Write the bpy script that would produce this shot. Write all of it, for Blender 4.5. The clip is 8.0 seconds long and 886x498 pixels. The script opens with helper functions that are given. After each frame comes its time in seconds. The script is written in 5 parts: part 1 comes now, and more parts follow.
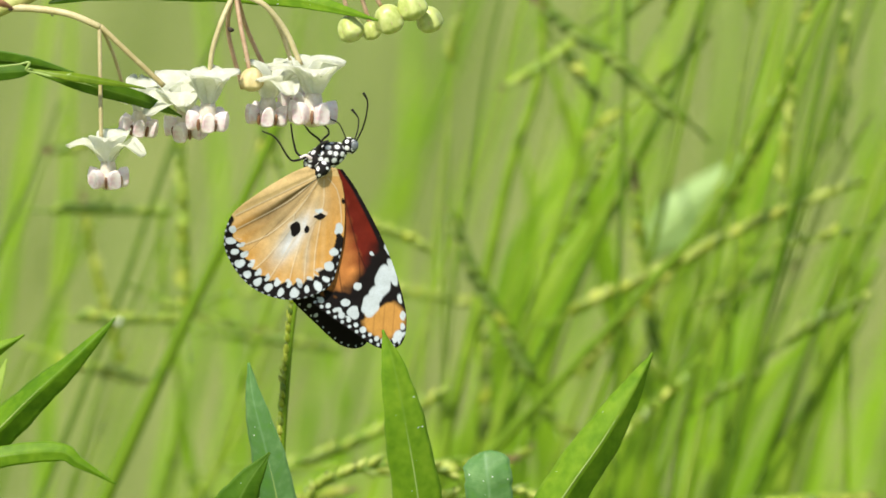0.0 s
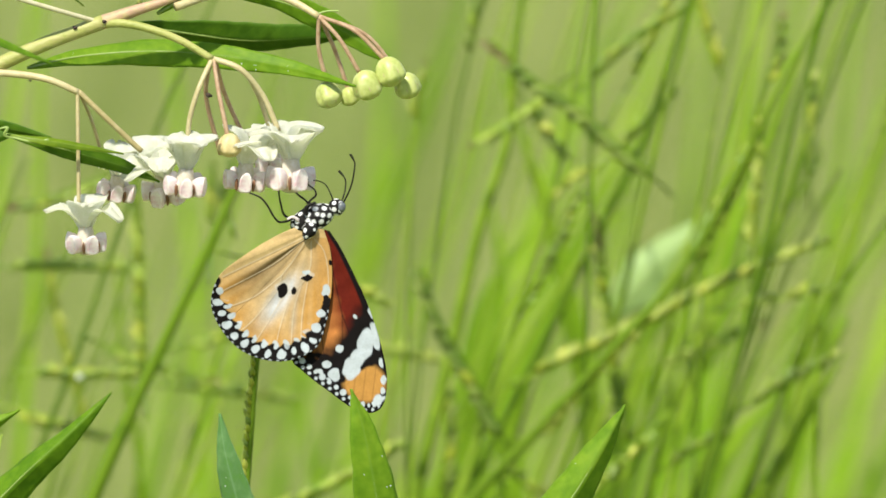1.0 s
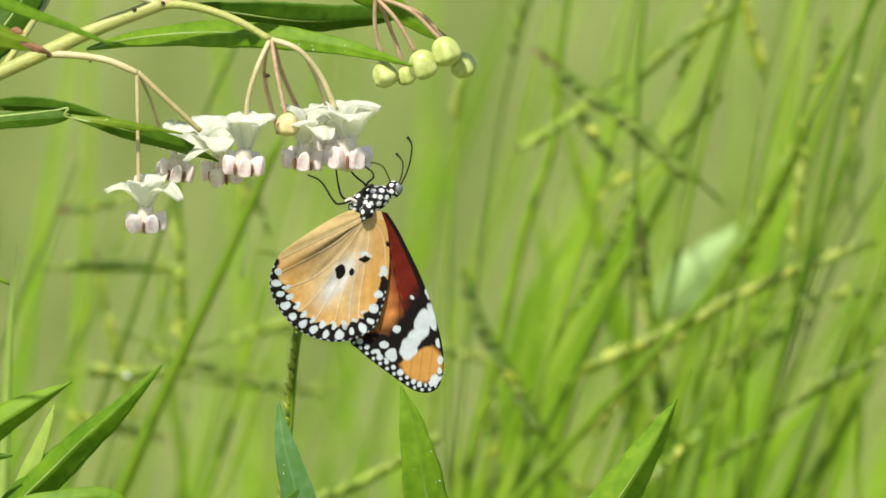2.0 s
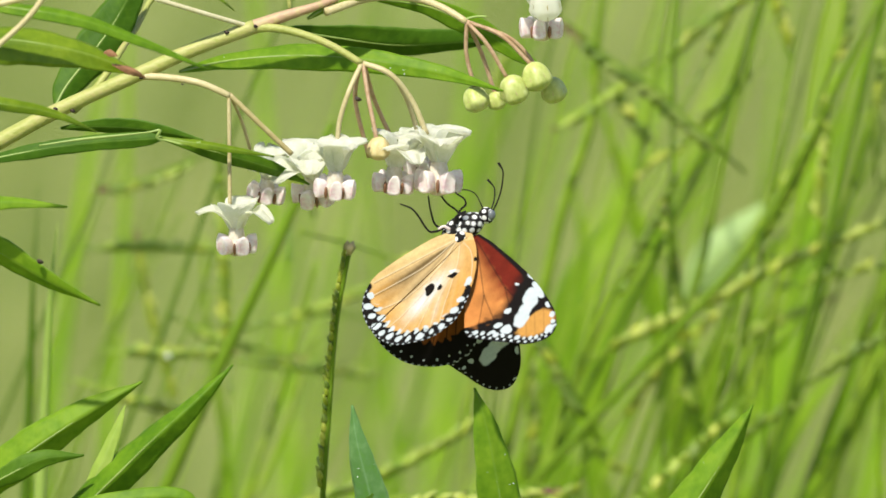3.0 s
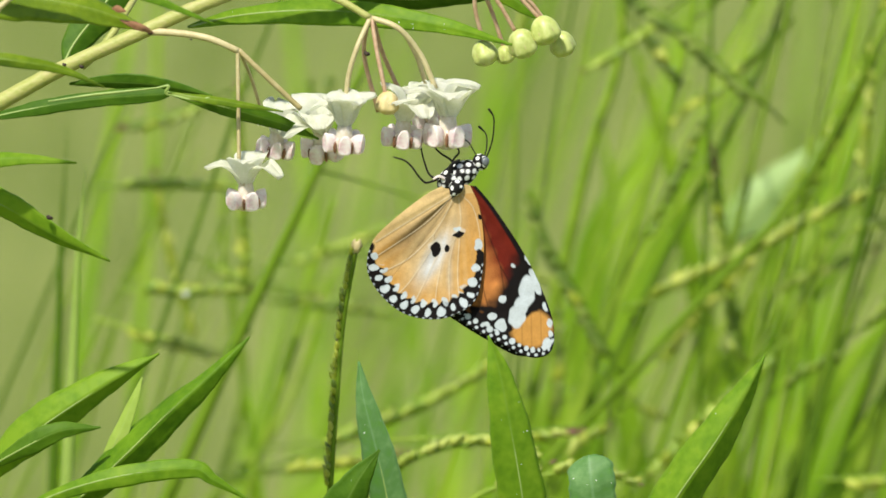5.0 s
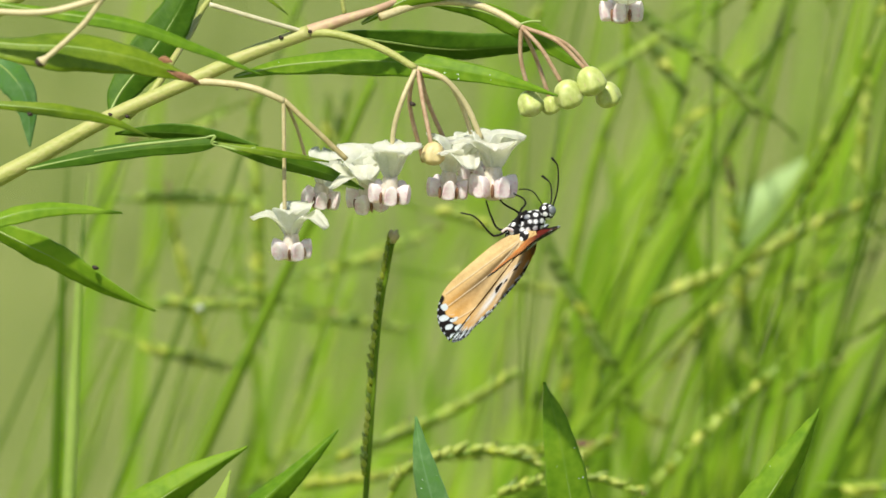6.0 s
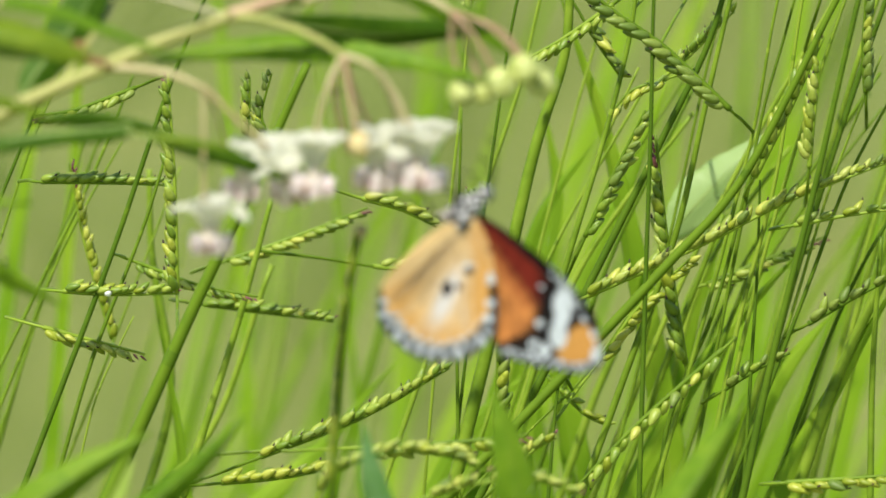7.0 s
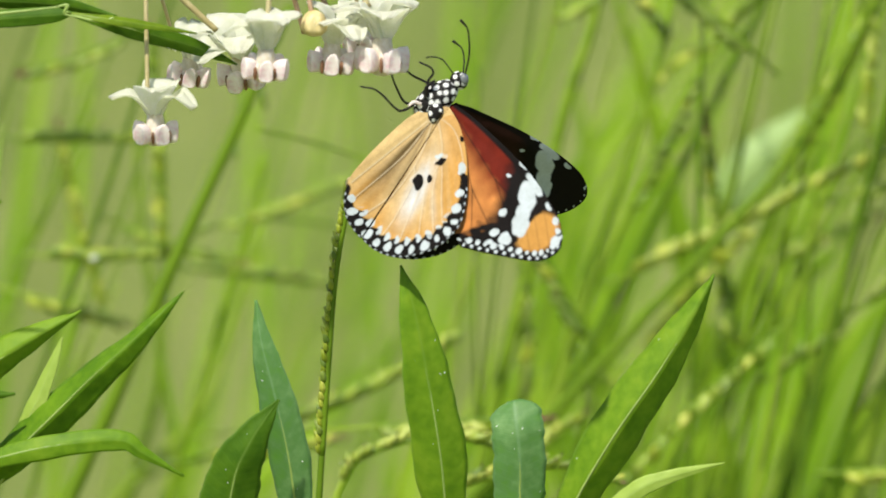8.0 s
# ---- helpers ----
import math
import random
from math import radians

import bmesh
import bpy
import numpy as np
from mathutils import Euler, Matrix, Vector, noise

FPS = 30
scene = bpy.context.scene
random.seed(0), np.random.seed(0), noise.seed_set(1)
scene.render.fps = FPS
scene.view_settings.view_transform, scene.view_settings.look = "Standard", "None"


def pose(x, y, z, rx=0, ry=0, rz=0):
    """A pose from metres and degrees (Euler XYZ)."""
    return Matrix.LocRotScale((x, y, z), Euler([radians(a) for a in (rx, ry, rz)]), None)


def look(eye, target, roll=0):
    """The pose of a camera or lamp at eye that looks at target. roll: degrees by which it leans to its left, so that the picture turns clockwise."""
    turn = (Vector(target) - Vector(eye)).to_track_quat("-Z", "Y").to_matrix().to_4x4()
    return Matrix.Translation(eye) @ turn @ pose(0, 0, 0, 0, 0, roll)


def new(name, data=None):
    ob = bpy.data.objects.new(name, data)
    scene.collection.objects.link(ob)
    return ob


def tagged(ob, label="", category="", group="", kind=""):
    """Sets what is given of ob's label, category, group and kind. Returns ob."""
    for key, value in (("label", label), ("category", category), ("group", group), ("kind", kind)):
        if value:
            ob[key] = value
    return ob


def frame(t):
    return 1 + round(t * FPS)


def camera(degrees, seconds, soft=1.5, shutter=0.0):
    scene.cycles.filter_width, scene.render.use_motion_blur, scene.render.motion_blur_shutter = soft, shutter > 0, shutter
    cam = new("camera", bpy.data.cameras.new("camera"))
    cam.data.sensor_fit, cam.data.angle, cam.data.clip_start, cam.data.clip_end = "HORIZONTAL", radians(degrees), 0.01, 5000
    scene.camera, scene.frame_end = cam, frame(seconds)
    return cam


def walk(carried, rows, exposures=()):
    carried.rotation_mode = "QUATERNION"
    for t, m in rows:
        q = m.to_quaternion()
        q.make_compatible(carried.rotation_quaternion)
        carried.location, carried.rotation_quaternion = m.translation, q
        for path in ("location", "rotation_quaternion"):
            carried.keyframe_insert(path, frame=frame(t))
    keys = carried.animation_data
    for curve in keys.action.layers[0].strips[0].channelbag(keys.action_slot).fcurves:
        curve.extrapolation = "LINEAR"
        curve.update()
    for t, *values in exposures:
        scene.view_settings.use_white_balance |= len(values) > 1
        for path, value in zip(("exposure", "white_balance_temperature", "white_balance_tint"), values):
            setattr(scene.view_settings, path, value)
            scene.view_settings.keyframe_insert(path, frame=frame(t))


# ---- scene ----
from itertools import product

# ---------------------------------------------------------------- camera
cam = camera(4.4897, 8.0, 1.65)
LEAN = radians(6)
EYE = Vector((0, -2 * math.cos(LEAN), 0.70 + 2 * math.sin(LEAN)))
walk(cam, [(t, pose(x, y, z, rx, 0, rz)) for t, x, y, z, rx, rz in ((0, 0, -1.9596, 0.906, 83.776, -0.33), (0.5, 0, -1.9596, 0.906, 84.002, -0.374), (1, 0, -1.9596, 0.906, 84.076, -0.484), (2.5, 0, -1.989, 0.9091, 84.082, -0.115), (3, 0, -1.989, 0.9091, 83.979, -0.057), (3.5, 0, -1.989, 0.9091, 84.001, -0), (4, 0, -1.989, 0.9091, 83.819, -0.117), (4.5, 0, -1.989, 0.9091, 83.683, 0.064), (6, 0, -1.989, 0.9091, 83.731, 0.101), (6.5, 0, -1.9791, 0.908, 83.757, 0.056), (7, 0, -1.9004, 0.8997, 83.664, -0.249), (7.5, 0, -1.7759, 0.8867, 83.442, -0.218), (8, 0, -1.768, 0.8858, 83.5, -0.107))], ((0, 0.70), (1, 0.70), (2.5, 0.64), (4.5, 0.58), (8, 0.56)))

# long lens, shallow sharpness; the lens hunts once into the grass and comes back
focus = new("focus_mark")
cam.data.dof.use_dof = True
cam.data.dof.aperture_fstop = 23.5
cam.data.dof.focus_object = focus

# ---------------------------------------------------------------- light
world = bpy.data.worlds.new("sky")
scene.world = world
world.use_nodes = True
sky = world.node_tree.nodes.new("ShaderNodeTexSky")
sky.sky_type, sky.sun_disc = "NISHITA", False
SUN_UP, SUN_TURN = radians(54), radians(203)
sky.sun_elevation, sky.sun_rotation = SUN_UP, SUN_TURN
back = world.node_tree.nodes["Background"]
back.inputs["Strength"].default_value = 0.105
world.node_tree.links.new(sky.outputs[0], back.inputs[0])
toward = Vector((math.sin(SUN_TURN) * math.cos(SUN_UP), math.cos(SUN_TURN) * math.cos(SUN_UP), math.sin(SUN_UP)))
lamp = bpy.data.lights.new("sun", "SUN")
lamp.energy, lamp.angle, lamp.color = 4.4, radians(2.0), (1.0, 0.94, 0.80)
sun = new("sun", lamp)
sun.matrix_world = look(toward * 50, (0, 0, 0))


# ---------------------------------------------------------------- materials
def material(name, colors, scale=300.0, rough=0.5, through_light=0.0, bump=0.15, attr="", fine=4.0, tint=None, streak=None, spec=0.5, vary=0.0):
    """Grain at two scales between the colours; attr names a colour layer that replaces them."""
    m = bpy.data.materials.new(name)
    m.use_nodes = True
    n, link = m.node_tree.nodes, m.node_tree.links
    bsdf, out = n["Principled BSDF"], n["Material Output"]
    coord = n.new("ShaderNodeTexCoord")
    mapping = n.new("ShaderNodeMapping")
    if streak:
        mapping.inputs["Scale"].default_value = streak
    link.new(coord.outputs["Object"], mapping.inputs[0])
    broad, grain = n.new("ShaderNodeTexNoise"), n.new("ShaderNodeTexNoise")
    for tex, s in ((broad, scale), (grain, scale * fine)):
        tex.inputs["Scale"].default_value, tex.inputs["Detail"].default_value = s, 3.0
        link.new(mapping.outputs[0], tex.inputs["Vector"])
    both = n.new("ShaderNodeMix")
    both.inputs[0].default_value = 0.4
    link.new(broad.outputs[0], both.inputs[2])
    link.new(grain.outputs[0], both.inputs[3])
    fac = both.outputs[0]
    if vary:
        info, shift = n.new("ShaderNodeObjectInfo"), n.new("ShaderNodeMath")
        shift.operation = "MULTIPLY_ADD"
        shift.inputs[1].default_value, shift.inputs[2].default_value = vary, -vary / 2
        add = n.new("ShaderNodeMath")
        link.new(info.outputs["Random"], shift.inputs[0])
        link.new(shift.outputs[0], add.inputs[0])
        link.new(fac, add.inputs[1])
        fac = add.outputs[0]
    ramp = n.new("ShaderNodeValToRGB")
    ramp.color_ramp.elements[0].position, ramp.color_ramp.elements[1].position = 0.32, 0.68
    ramp.color_ramp.elements[0].color = (*colors[0], 1)
    ramp.color_ramp.elements[1].color = (*colors[-1], 1)
    if len(colors) == 3:
        ramp.color_ramp.elements.new(0.5).color = (*colors[1], 1)
    link.new(fac, ramp.inputs[0])
    color = ramp.outputs[0]
    if attr:
        layer, mul = n.new("ShaderNodeAttribute"), n.new("ShaderNodeMix")
        layer.attribute_name = attr
        mul.data_type, mul.blend_type = "RGBA", "MULTIPLY"
        mul.inputs[0].default_value = 1.0
        link.new(layer.outputs["Color"], mul.inputs[6])
        link.new(color, mul.inputs[7])
        color = mul.outputs[2]
    link.new(color, bsdf.inputs["Base Color"])
    bsdf.inputs["Roughness"].default_value = rough
    bsdf.inputs["Specular IOR Level"].default_value = spec
    if bump:
        b = n.new("ShaderNodeBump")
        b.inputs["Strength"].default_value, b.inputs["Distance"].default_value = bump, 0.0003
        link.new(grain.outputs[0], b.inputs["Height"])
        link.new(b.outputs[0], bsdf.inputs["Normal"])
    if through_light:
        glow, mix = n.new("ShaderNodeBsdfTranslucent"), n.new("ShaderNodeMixShader")
        if tint:
            warm = n.new("ShaderNodeMix")
            warm.data_type, warm.blend_type = "RGBA", "MULTIPLY"
            warm.inputs[0].default_value = 1.0
            warm.inputs[7].default_value = (*tint, 1)
            link.new(color, warm.inputs[6])
            color = warm.outputs[2]
        link.new(color, glow.inputs[0])
        mix.inputs[0].default_value = through_light
        link.new(bsdf.outputs[0], mix.inputs[1])
        link.new(glow.outputs[0], mix.inputs[2])
        link.new(mix.outputs[0], out.inputs[0])
    return m


def veined(m, pale, strength=0.07):
    """Side veins, a pale margin and a pale midrib, from the layer that every leaf carries: along, across, side."""
    n, link = m.node_tree.nodes, m.node_tree.links
    layer, split = n.new("ShaderNodeAttribute"), n.new("ShaderNodeSeparateColor")
    layer.attribute_name = "blade"
    link.new(layer.outputs["Color"], split.inputs[0])

    def calc(op, a, b=0.0, c=0.0, clamp=False):
        node = n.new("ShaderNodeMath")
        node.operation, node.use_clamp = op, clamp
        for k, value in enumerate((a, b, c)):
            if isinstance(value, (int, float)):
                node.inputs[k].default_value = value
            else:
                link.new(value, node.inputs[k])
        return node.outputs[0]

    run, side = split.outputs[0], split.outputs[1]
    wobble = calc("MULTIPLY", n["Noise Texture"].outputs[0], 2.5)
    lines = calc("SINE", calc("ADD", calc("SUBTRACT", calc("MULTIPLY", run, 120.0), calc("MULTIPLY", side, 9.0)), wobble))
    lines = calc("POWER", calc("MAXIMUM", lines, 0.0), 6.0)
    rim = calc("MULTIPLY", calc("SUBTRACT", side, 0.90), 10.0, clamp=True)
    rib = calc("MULTIPLY", calc("SUBTRACT", 0.09, side), 14.0, clamp=True)
    fac = calc("MULTIPLY_ADD", calc("MAXIMUM", rim, rib), 0.42, calc("MULTIPLY", lines, strength), True)
    bsdf = n["Principled BSDF"]
    was = bsdf.inputs["Base Color"].links[0].from_socket
    mix = n.new("ShaderNodeMix")
    mix.data_type = "RGBA"
    mix.inputs[7].default_value = (*pale, 1)
    link.new(fac, mix.inputs[0])
    link.new(was, mix.inputs[6])
    link.new(mix.outputs[2], bsdf.inputs["Base Color"])
    bump = n["Bump"]
    high = calc("ADD", calc("MULTIPLY", lines, -0.12), n["Noise Texture.001"].outputs[0])
    link.new(high, bump.inputs["Height"])
    return m


LEAF_TINT = (1.30, 1.40, 0.45)
M_LEAF = material("milkweed_leaf", ((0.098, 0.215, 0.009), (0.150, 0.285, 0.013), (0.21, 0.345, 0.020)), 140, 0.5, 0.42, 0.35, spec=0.16, tint=LEAF_TINT, vary=0.25)
# yellower leaf copy: sunlight on some leaves put into colour, also for yellowing ones
M_LEAF_YELLOW_LIT = material("yellowish_sunlit_leaf", ((0.105, 0.185, 0.006), (0.150, 0.240, 0.008), (0.20, 0.29, 0.014)), 140, 0.42, 0.36, 0.35, spec=0.3, tint=LEAF_TINT)
# darker leaf copy: shade on back leaves and undersides put into the colour
M_LEAF_DARK = material("dark_leaf", ((0.046, 0.120, 0.005), (0.086, 0.182, 0.008)), 140, 0.55, 0.32, 0.35, spec=0.16, tint=LEAF_TINT, vary=0.25)
M_LEAF_PALE = material("young_leaf", ((0.26, 0.38, 0.05), (0.36, 0.48, 0.09)), 140, 0.5, 0.35, 0.3, spec=0.35, tint=LEAF_TINT, vary=0.2)
# bluish leaf green: skylit shade on the lower leaves put into the colour
M_LEAF_BLUE = material("bluish_leaf", ((0.09, 0.23, 0.03), (0.095, 0.215, 0.060), (0.155, 0.29, 0.10)), 140, 0.5, 0.25, 0.3, tint=LEAF_TINT, spec=0.25)
for _m, _pale in ((M_LEAF, (0.20, 0.33, 0.05)), (M_LEAF_DARK, (0.17, 0.28, 0.05)), (M_LEAF_YELLOW_LIT, (0.28, 0.38, 0.07)), (M_LEAF_PALE, (0.34, 0.46, 0.13)), (M_LEAF_BLUE, (0.20, 0.34, 0.17))):
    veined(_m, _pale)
M_BLADE_PALE = material("pale_blade", ((0.32, 0.47, 0.15), (0.42, 0.56, 0.23)), 14, 0.45, 0.4, 0.0, tint=(1.1, 1.15, 0.8))
M_RIB = material("leaf_rib", ((0.22, 0.33, 0.07), (0.32, 0.43, 0.11)), 200, 0.45, 0.2, 0.1)
M_STEM = material("plant_stem", ((0.27, 0.31, 0.06), (0.38, 0.40, 0.11), (0.43, 0.39, 0.16)), 130, 0.55, 0.15, 0.5, streak=(1.0, 1.0, 1.6), fine=9)
M_STALK_PALE = material("bleached_stalk", ((0.52, 0.48, 0.28), (0.66, 0.62, 0.42)), 500, 0.5, 0.15, 0.2)
M_STEM_RED = material("reddish_stem", ((0.36, 0.26, 0.12), (0.44, 0.28, 0.18), (0.46, 0.38, 0.17)), 200, 0.55, 0.1, 0.5)
M_PEDICEL = material("flower_stalk", ((0.40, 0.33, 0.15), (0.56, 0.49, 0.27)), 500, 0.5, 0.15, 0.2, vary=0.4)
M_PEDICEL_RED = material("reddish_stalk", ((0.36, 0.22, 0.12), (0.54, 0.38, 0.25)), 500, 0.5, 0.15, 0.2)
M_DRY = material("dry_tip", ((0.16, 0.07, 0.03), (0.30, 0.15, 0.07)), 500, 0.8, 0.0, 0.4)
M_DARK = material("dark_scar", ((0.02, 0.012, 0.008), (0.05, 0.03, 0.02)), 900, 0.8, 0.0, 0.4)
M_PETAL = material("white_petal", ((0.80, 0.82, 0.70), (0.87, 0.875, 0.80), (0.92, 0.92, 0.875)), 3.2, 0.6, 0.7, 0.2, spec=0.3)
M_CORONA = material("pinkish_corona", ((0.76, 0.55, 0.60), (0.88, 0.80, 0.80), (0.92, 0.90, 0.88)), 2.6, 0.6, 0.45, 0.15, spec=0.3)
M_CORONA_MARK = material("purple_mark", ((0.12, 0.05, 0.022), (0.28, 0.14, 0.08)), 5, 0.5, 0.0, 0.1)
M_COLUMN = material("flower_column", ((0.70, 0.62, 0.46), (0.86, 0.80, 0.74)), 4, 0.5, 0.35, 0.1)
M_BUD = material("green_bud", ((0.35, 0.42, 0.09), (0.48, 0.54, 0.17), (0.56, 0.60, 0.26)), 260, 0.42, 0.15, 0.15)
M_BUD_CREAM = material("cream_bud", ((0.55, 0.42, 0.16), (0.70, 0.60, 0.32)), 300, 0.45, 0.15, 0.15)
M_WING = material("wing_scales", ((0.55, 0.54, 0.52), (0.69, 0.68, 0.665)), 900, 0.75, 0.14, 0.12, attr="scales", spec=0.08)
M_BODY = material("body_scales", ((0.8, 0.8, 0.8), (1.0, 1.0, 1.0)), 1500, 0.7, 0.0, 0.35, attr="scales", spec=0.12)
M_BLACK = material("black_chitin", ((0.006, 0.005, 0.005), (0.014, 0.012, 0.012)), 1200, 0.5, 0.0, 0.2, spec=0.15)
M_EYE = material("insect_eye", ((0.07, 0.08, 0.09), (0.15, 0.165, 0.18)), 2500, 0.25, 0.0, 0.1)
M_GRASS = material("grass_stem", ((0.130, 0.225, 0.012), (0.19, 0.305, 0.02), (0.27, 0.385, 0.035)), 60, 0.45, 0.25, 0.1, tint=LEAF_TINT, vary=0.5, spec=0.25)
M_GRASS_DARK = material("dark_grass_stem", ((0.070, 0.140, 0.008), (0.125, 0.215, 0.012)), 60, 0.6, 0.15, 0.1, vary=0.4, spec=0.12)
M_SEED = material("green_spikelet", ((0.24, 0.31, 0.02), (0.36, 0.42, 0.035), (0.46, 0.50, 0.08)), 700, 0.42, 0.2, 0.25, vary=0.6)
M_SEED_FRESH = material("fresh_spikelet", ((0.15, 0.25, 0.02), (0.24, 0.35, 0.03), (0.33, 0.42, 0.06)), 700, 0.42, 0.2, 0.25, vary=0.6)
M_SEED_PALE = material("pale_spikelet", ((0.24, 0.33, 0.04), (0.34, 0.42, 0.06), (0.42, 0.48, 0.10)), 700, 0.42, 0.2, 0.25, vary=0.6)
M_SEED_DARK = material("old_spikelet", ((0.11, 0.18, 0.02), (0.20, 0.27, 0.04)), 700, 0.5, 0.1, 0.3, vary=0.6)
M_SEED_TIP = material("purple_spikelet", ((0.09, 0.02, 0.03), (0.25, 0.08, 0.09)), 900, 0.6, 0.0, 0.3)
M_MEADOW = material("meadow_blades", ((0.160, 0.305, 0.012), (0.25, 0.405, 0.021), (0.345, 0.475, 0.04)), 14, 0.5, 0.5, 0.0, tint=LEAF_TINT, spec=0.2)
M_FIELD = material("far_blades", ((0.136, 0.196, 0.040), (0.187, 0.249, 0.056), (0.242, 0.29, 0.077)), 3, 0.6, 0.3, 0.0, tint=(1.3, 1.2, 0.7))
# whitish base for dew: the glint of the drops put into their colour
M_DEW = material("dew", ((0.78, 0.82, 0.78), (0.88, 0.90, 0.88)), 900, 0.08, 0.2, 0.0, spec=0.8)
M_GROUND = material("grassy_ground", ((0.140, 0.174, 0.031), (0.193, 0.224, 0.047), (0.247, 0.255, 0.066)), 2.2, 0.9, 0.0, 0.2, fine=11)


# ---------------------------------------------------------------- building helpers
def at(u, v, d=0.0):
    """A place read off the camera's view: u and v in tenths of a millimetre across and down the plane 2 m before the
    resting lens, d metres behind that plane.
    """
    way = Vector(((u - 784) * 5e-5, 0, 0)) + Vector((0, math.cos(LEAN), -math.sin(LEAN))) + Vector((0, math.sin(LEAN), math.cos(LEAN))) * ((441 - v) * 5e-5)
    return EYE + way * ((d - EYE.y) / way.y)


def meadow(u, v, d):
    """The same for the grass behind, placed to fit the camera's view from another of its poses."""
    return at(1139 + (u - 1067) / 1.043, 470 + (v - 354) / 1.043, d * 0.88)


def smooth(points, count):
    """count + 1 points of a Catmull-Rom curve through the given ones, evenly spread over its spans."""
    p = [Vector(q) for q in points]
    p = [p[0] * 2 - p[1], *p, p[-1] * 2 - p[-2]]
    made, spans = [], len(p) - 3
    for i in range(count + 1):
        x = i / count * spans
        k = min(int(x), spans - 1)
        f = x - k
        a, b, c, d = p[k : k + 4]
        made.append(0.5 * (2 * b + (c - a) * f + (2 * a - 5 * b + 4 * c - d) * f * f + (3 * b - a - 3 * c + d) * f**3))
    return made


def flow(points, count):
    """The same through unevenly spaced points, with no swing where a long span meets a short one."""
    p = [Vector(q) for q in points]
    runs = [(b - a) for a, b in zip(p, p[1:])]
    size = [max(r.length, 1e-9) for r in runs]
    slopes = [runs[0] / size[0]]
    for i in range(1, len(runs)):
        slopes.append((runs[i - 1] / size[i - 1] * size[i] + runs[i] / size[i] * size[i - 1]) / (size[i - 1] + size[i]))
    slopes.append(runs[-1] / size[-1])
    made = []
    for i in range(count + 1):
        x = i / count * len(runs)
        k = min(int(x), len(runs) - 1)
        f = x - k
        made.append(p[k] * (1 - 3 * f * f + 2 * f**3) + p[k + 1] * (3 * f * f - 2 * f**3) + (slopes[k] * (f - 2 * f * f + f**3) + slopes[k + 1] * (f**3 - f * f)) * size[k])
    return made


def tube(bm, points, radius, sides=8, count=24):
    """A round stalk along a smooth curve; radius: a number or a function of 0..1."""
    path = flow(points, count)
    rings, across = [], Vector((0.13, 1, 0.21)).normalized()
    for i, p in enumerate(path):
        ahead = (path[min(i + 1, count)] - path[max(i - 1, 0)]).normalized()
        side = (across - ahead * across.dot(ahead)).normalized()
        up = ahead.cross(side)
        r = radius(i / count) if callable(radius) else radius
        rings.append([bm.verts.new(p + (side * math.cos(a) + up * math.sin(a)) * r) for a in (2 * math.pi * k / sides for k in range(sides))])
    for a, b in zip(rings, rings[1:]):
        for k in range(sides):
            bm.faces.new((a[k], a[(k + 1) % sides], b[(k + 1) % sides], b[k]))
    bm.faces.new(rings[0])
    bm.faces.new(rings[-1][::-1])
    return bm


def sheet(bm, grid, thick):
    """A closed skin of that thickness over a grid of points."""
    rows, cols = len(grid), len(grid[0])
    normals = {}
    for i, j in product(range(rows), range(cols)):
        a = grid[min(i + 1, rows - 1)][j] - grid[max(i - 1, 0)][j]
        b = grid[i][min(j + 1, cols - 1)] - grid[i][max(j - 1, 0)]
        n = a.cross(b)
        normals[i, j] = n.normalized() if n.length > 1e-15 else Vector((0, -1, 0))
    top = [[bm.verts.new(grid[i][j] + normals[i, j] * thick / 2) for j in range(cols)] for i in range(rows)]
    low = [[bm.verts.new(grid[i][j] - normals[i, j] * thick / 2) for j in range(cols)] for i in range(rows)]
    for i, j in product(range(rows - 1), range(cols - 1)):
        bm.faces.new((top[i][j], top[i + 1][j], top[i + 1][j + 1], top[i][j + 1]))
        bm.faces.new((low[i][j], low[i][j + 1], low[i + 1][j + 1], low[i + 1][j]))
    rim = [(i, 0) for i in range(rows)] + [(rows - 1, j) for j in range(1, cols)] + [(i, cols - 1) for i in range(rows - 2, -1, -1)] + [(0, j) for j in range(cols - 2, 0, -1)]
    for (a, b), (c, d) in zip(rim, rim[1:] + rim[:1]):
        bm.faces.new((top[a][b], low[a][b], low[c][d], top[c][d]))
    return bm


def blob(bm, m, rx, ry, rz, u=14, v=10, shape=None):
    """A rounded body in the pose m; shape(x, y, z) reworks its unit sphere."""
    made = bmesh.ops.create_uvsphere(bm, u_segments=u, v_segments=v, radius=1)["verts"]
    for w in made:
        c = Vector(shape(*w.co)) if shape else w.co.copy()
        w.co = m @ Vector((c.x * rx, c.y * ry, c.z * rz))
    return bm


def mesh_of(name, bm, mat):
    data = bpy.data.meshes.new(name)
    bmesh.ops.recalc_face_normals(bm, faces=bm.faces)
    bm.to_mesh(data)
    bm.free()
    for p in data.polygons:
        p.use_smooth = True
    data.materials.append(mat)
    return data


def part(name, bm, mat, parent, label=""):
    """One mesh under a thing or a part."""
    ob = new(name, bm if isinstance(bm, bpy.types.Mesh) else mesh_of(name, bm, mat))
    ob.parent = parent
    return tagged(ob, label)


def thing(name, place, label, category, group=""):
    ob = new(name)
    ob.location = place
    ob["base"] = list(place)
    ob.empty_display_size = 0.01
    return tagged(ob, label, category, group)


def local(parent, points):
    base = Vector(parent["base"])
    return [Vector(p) - base for p in points]


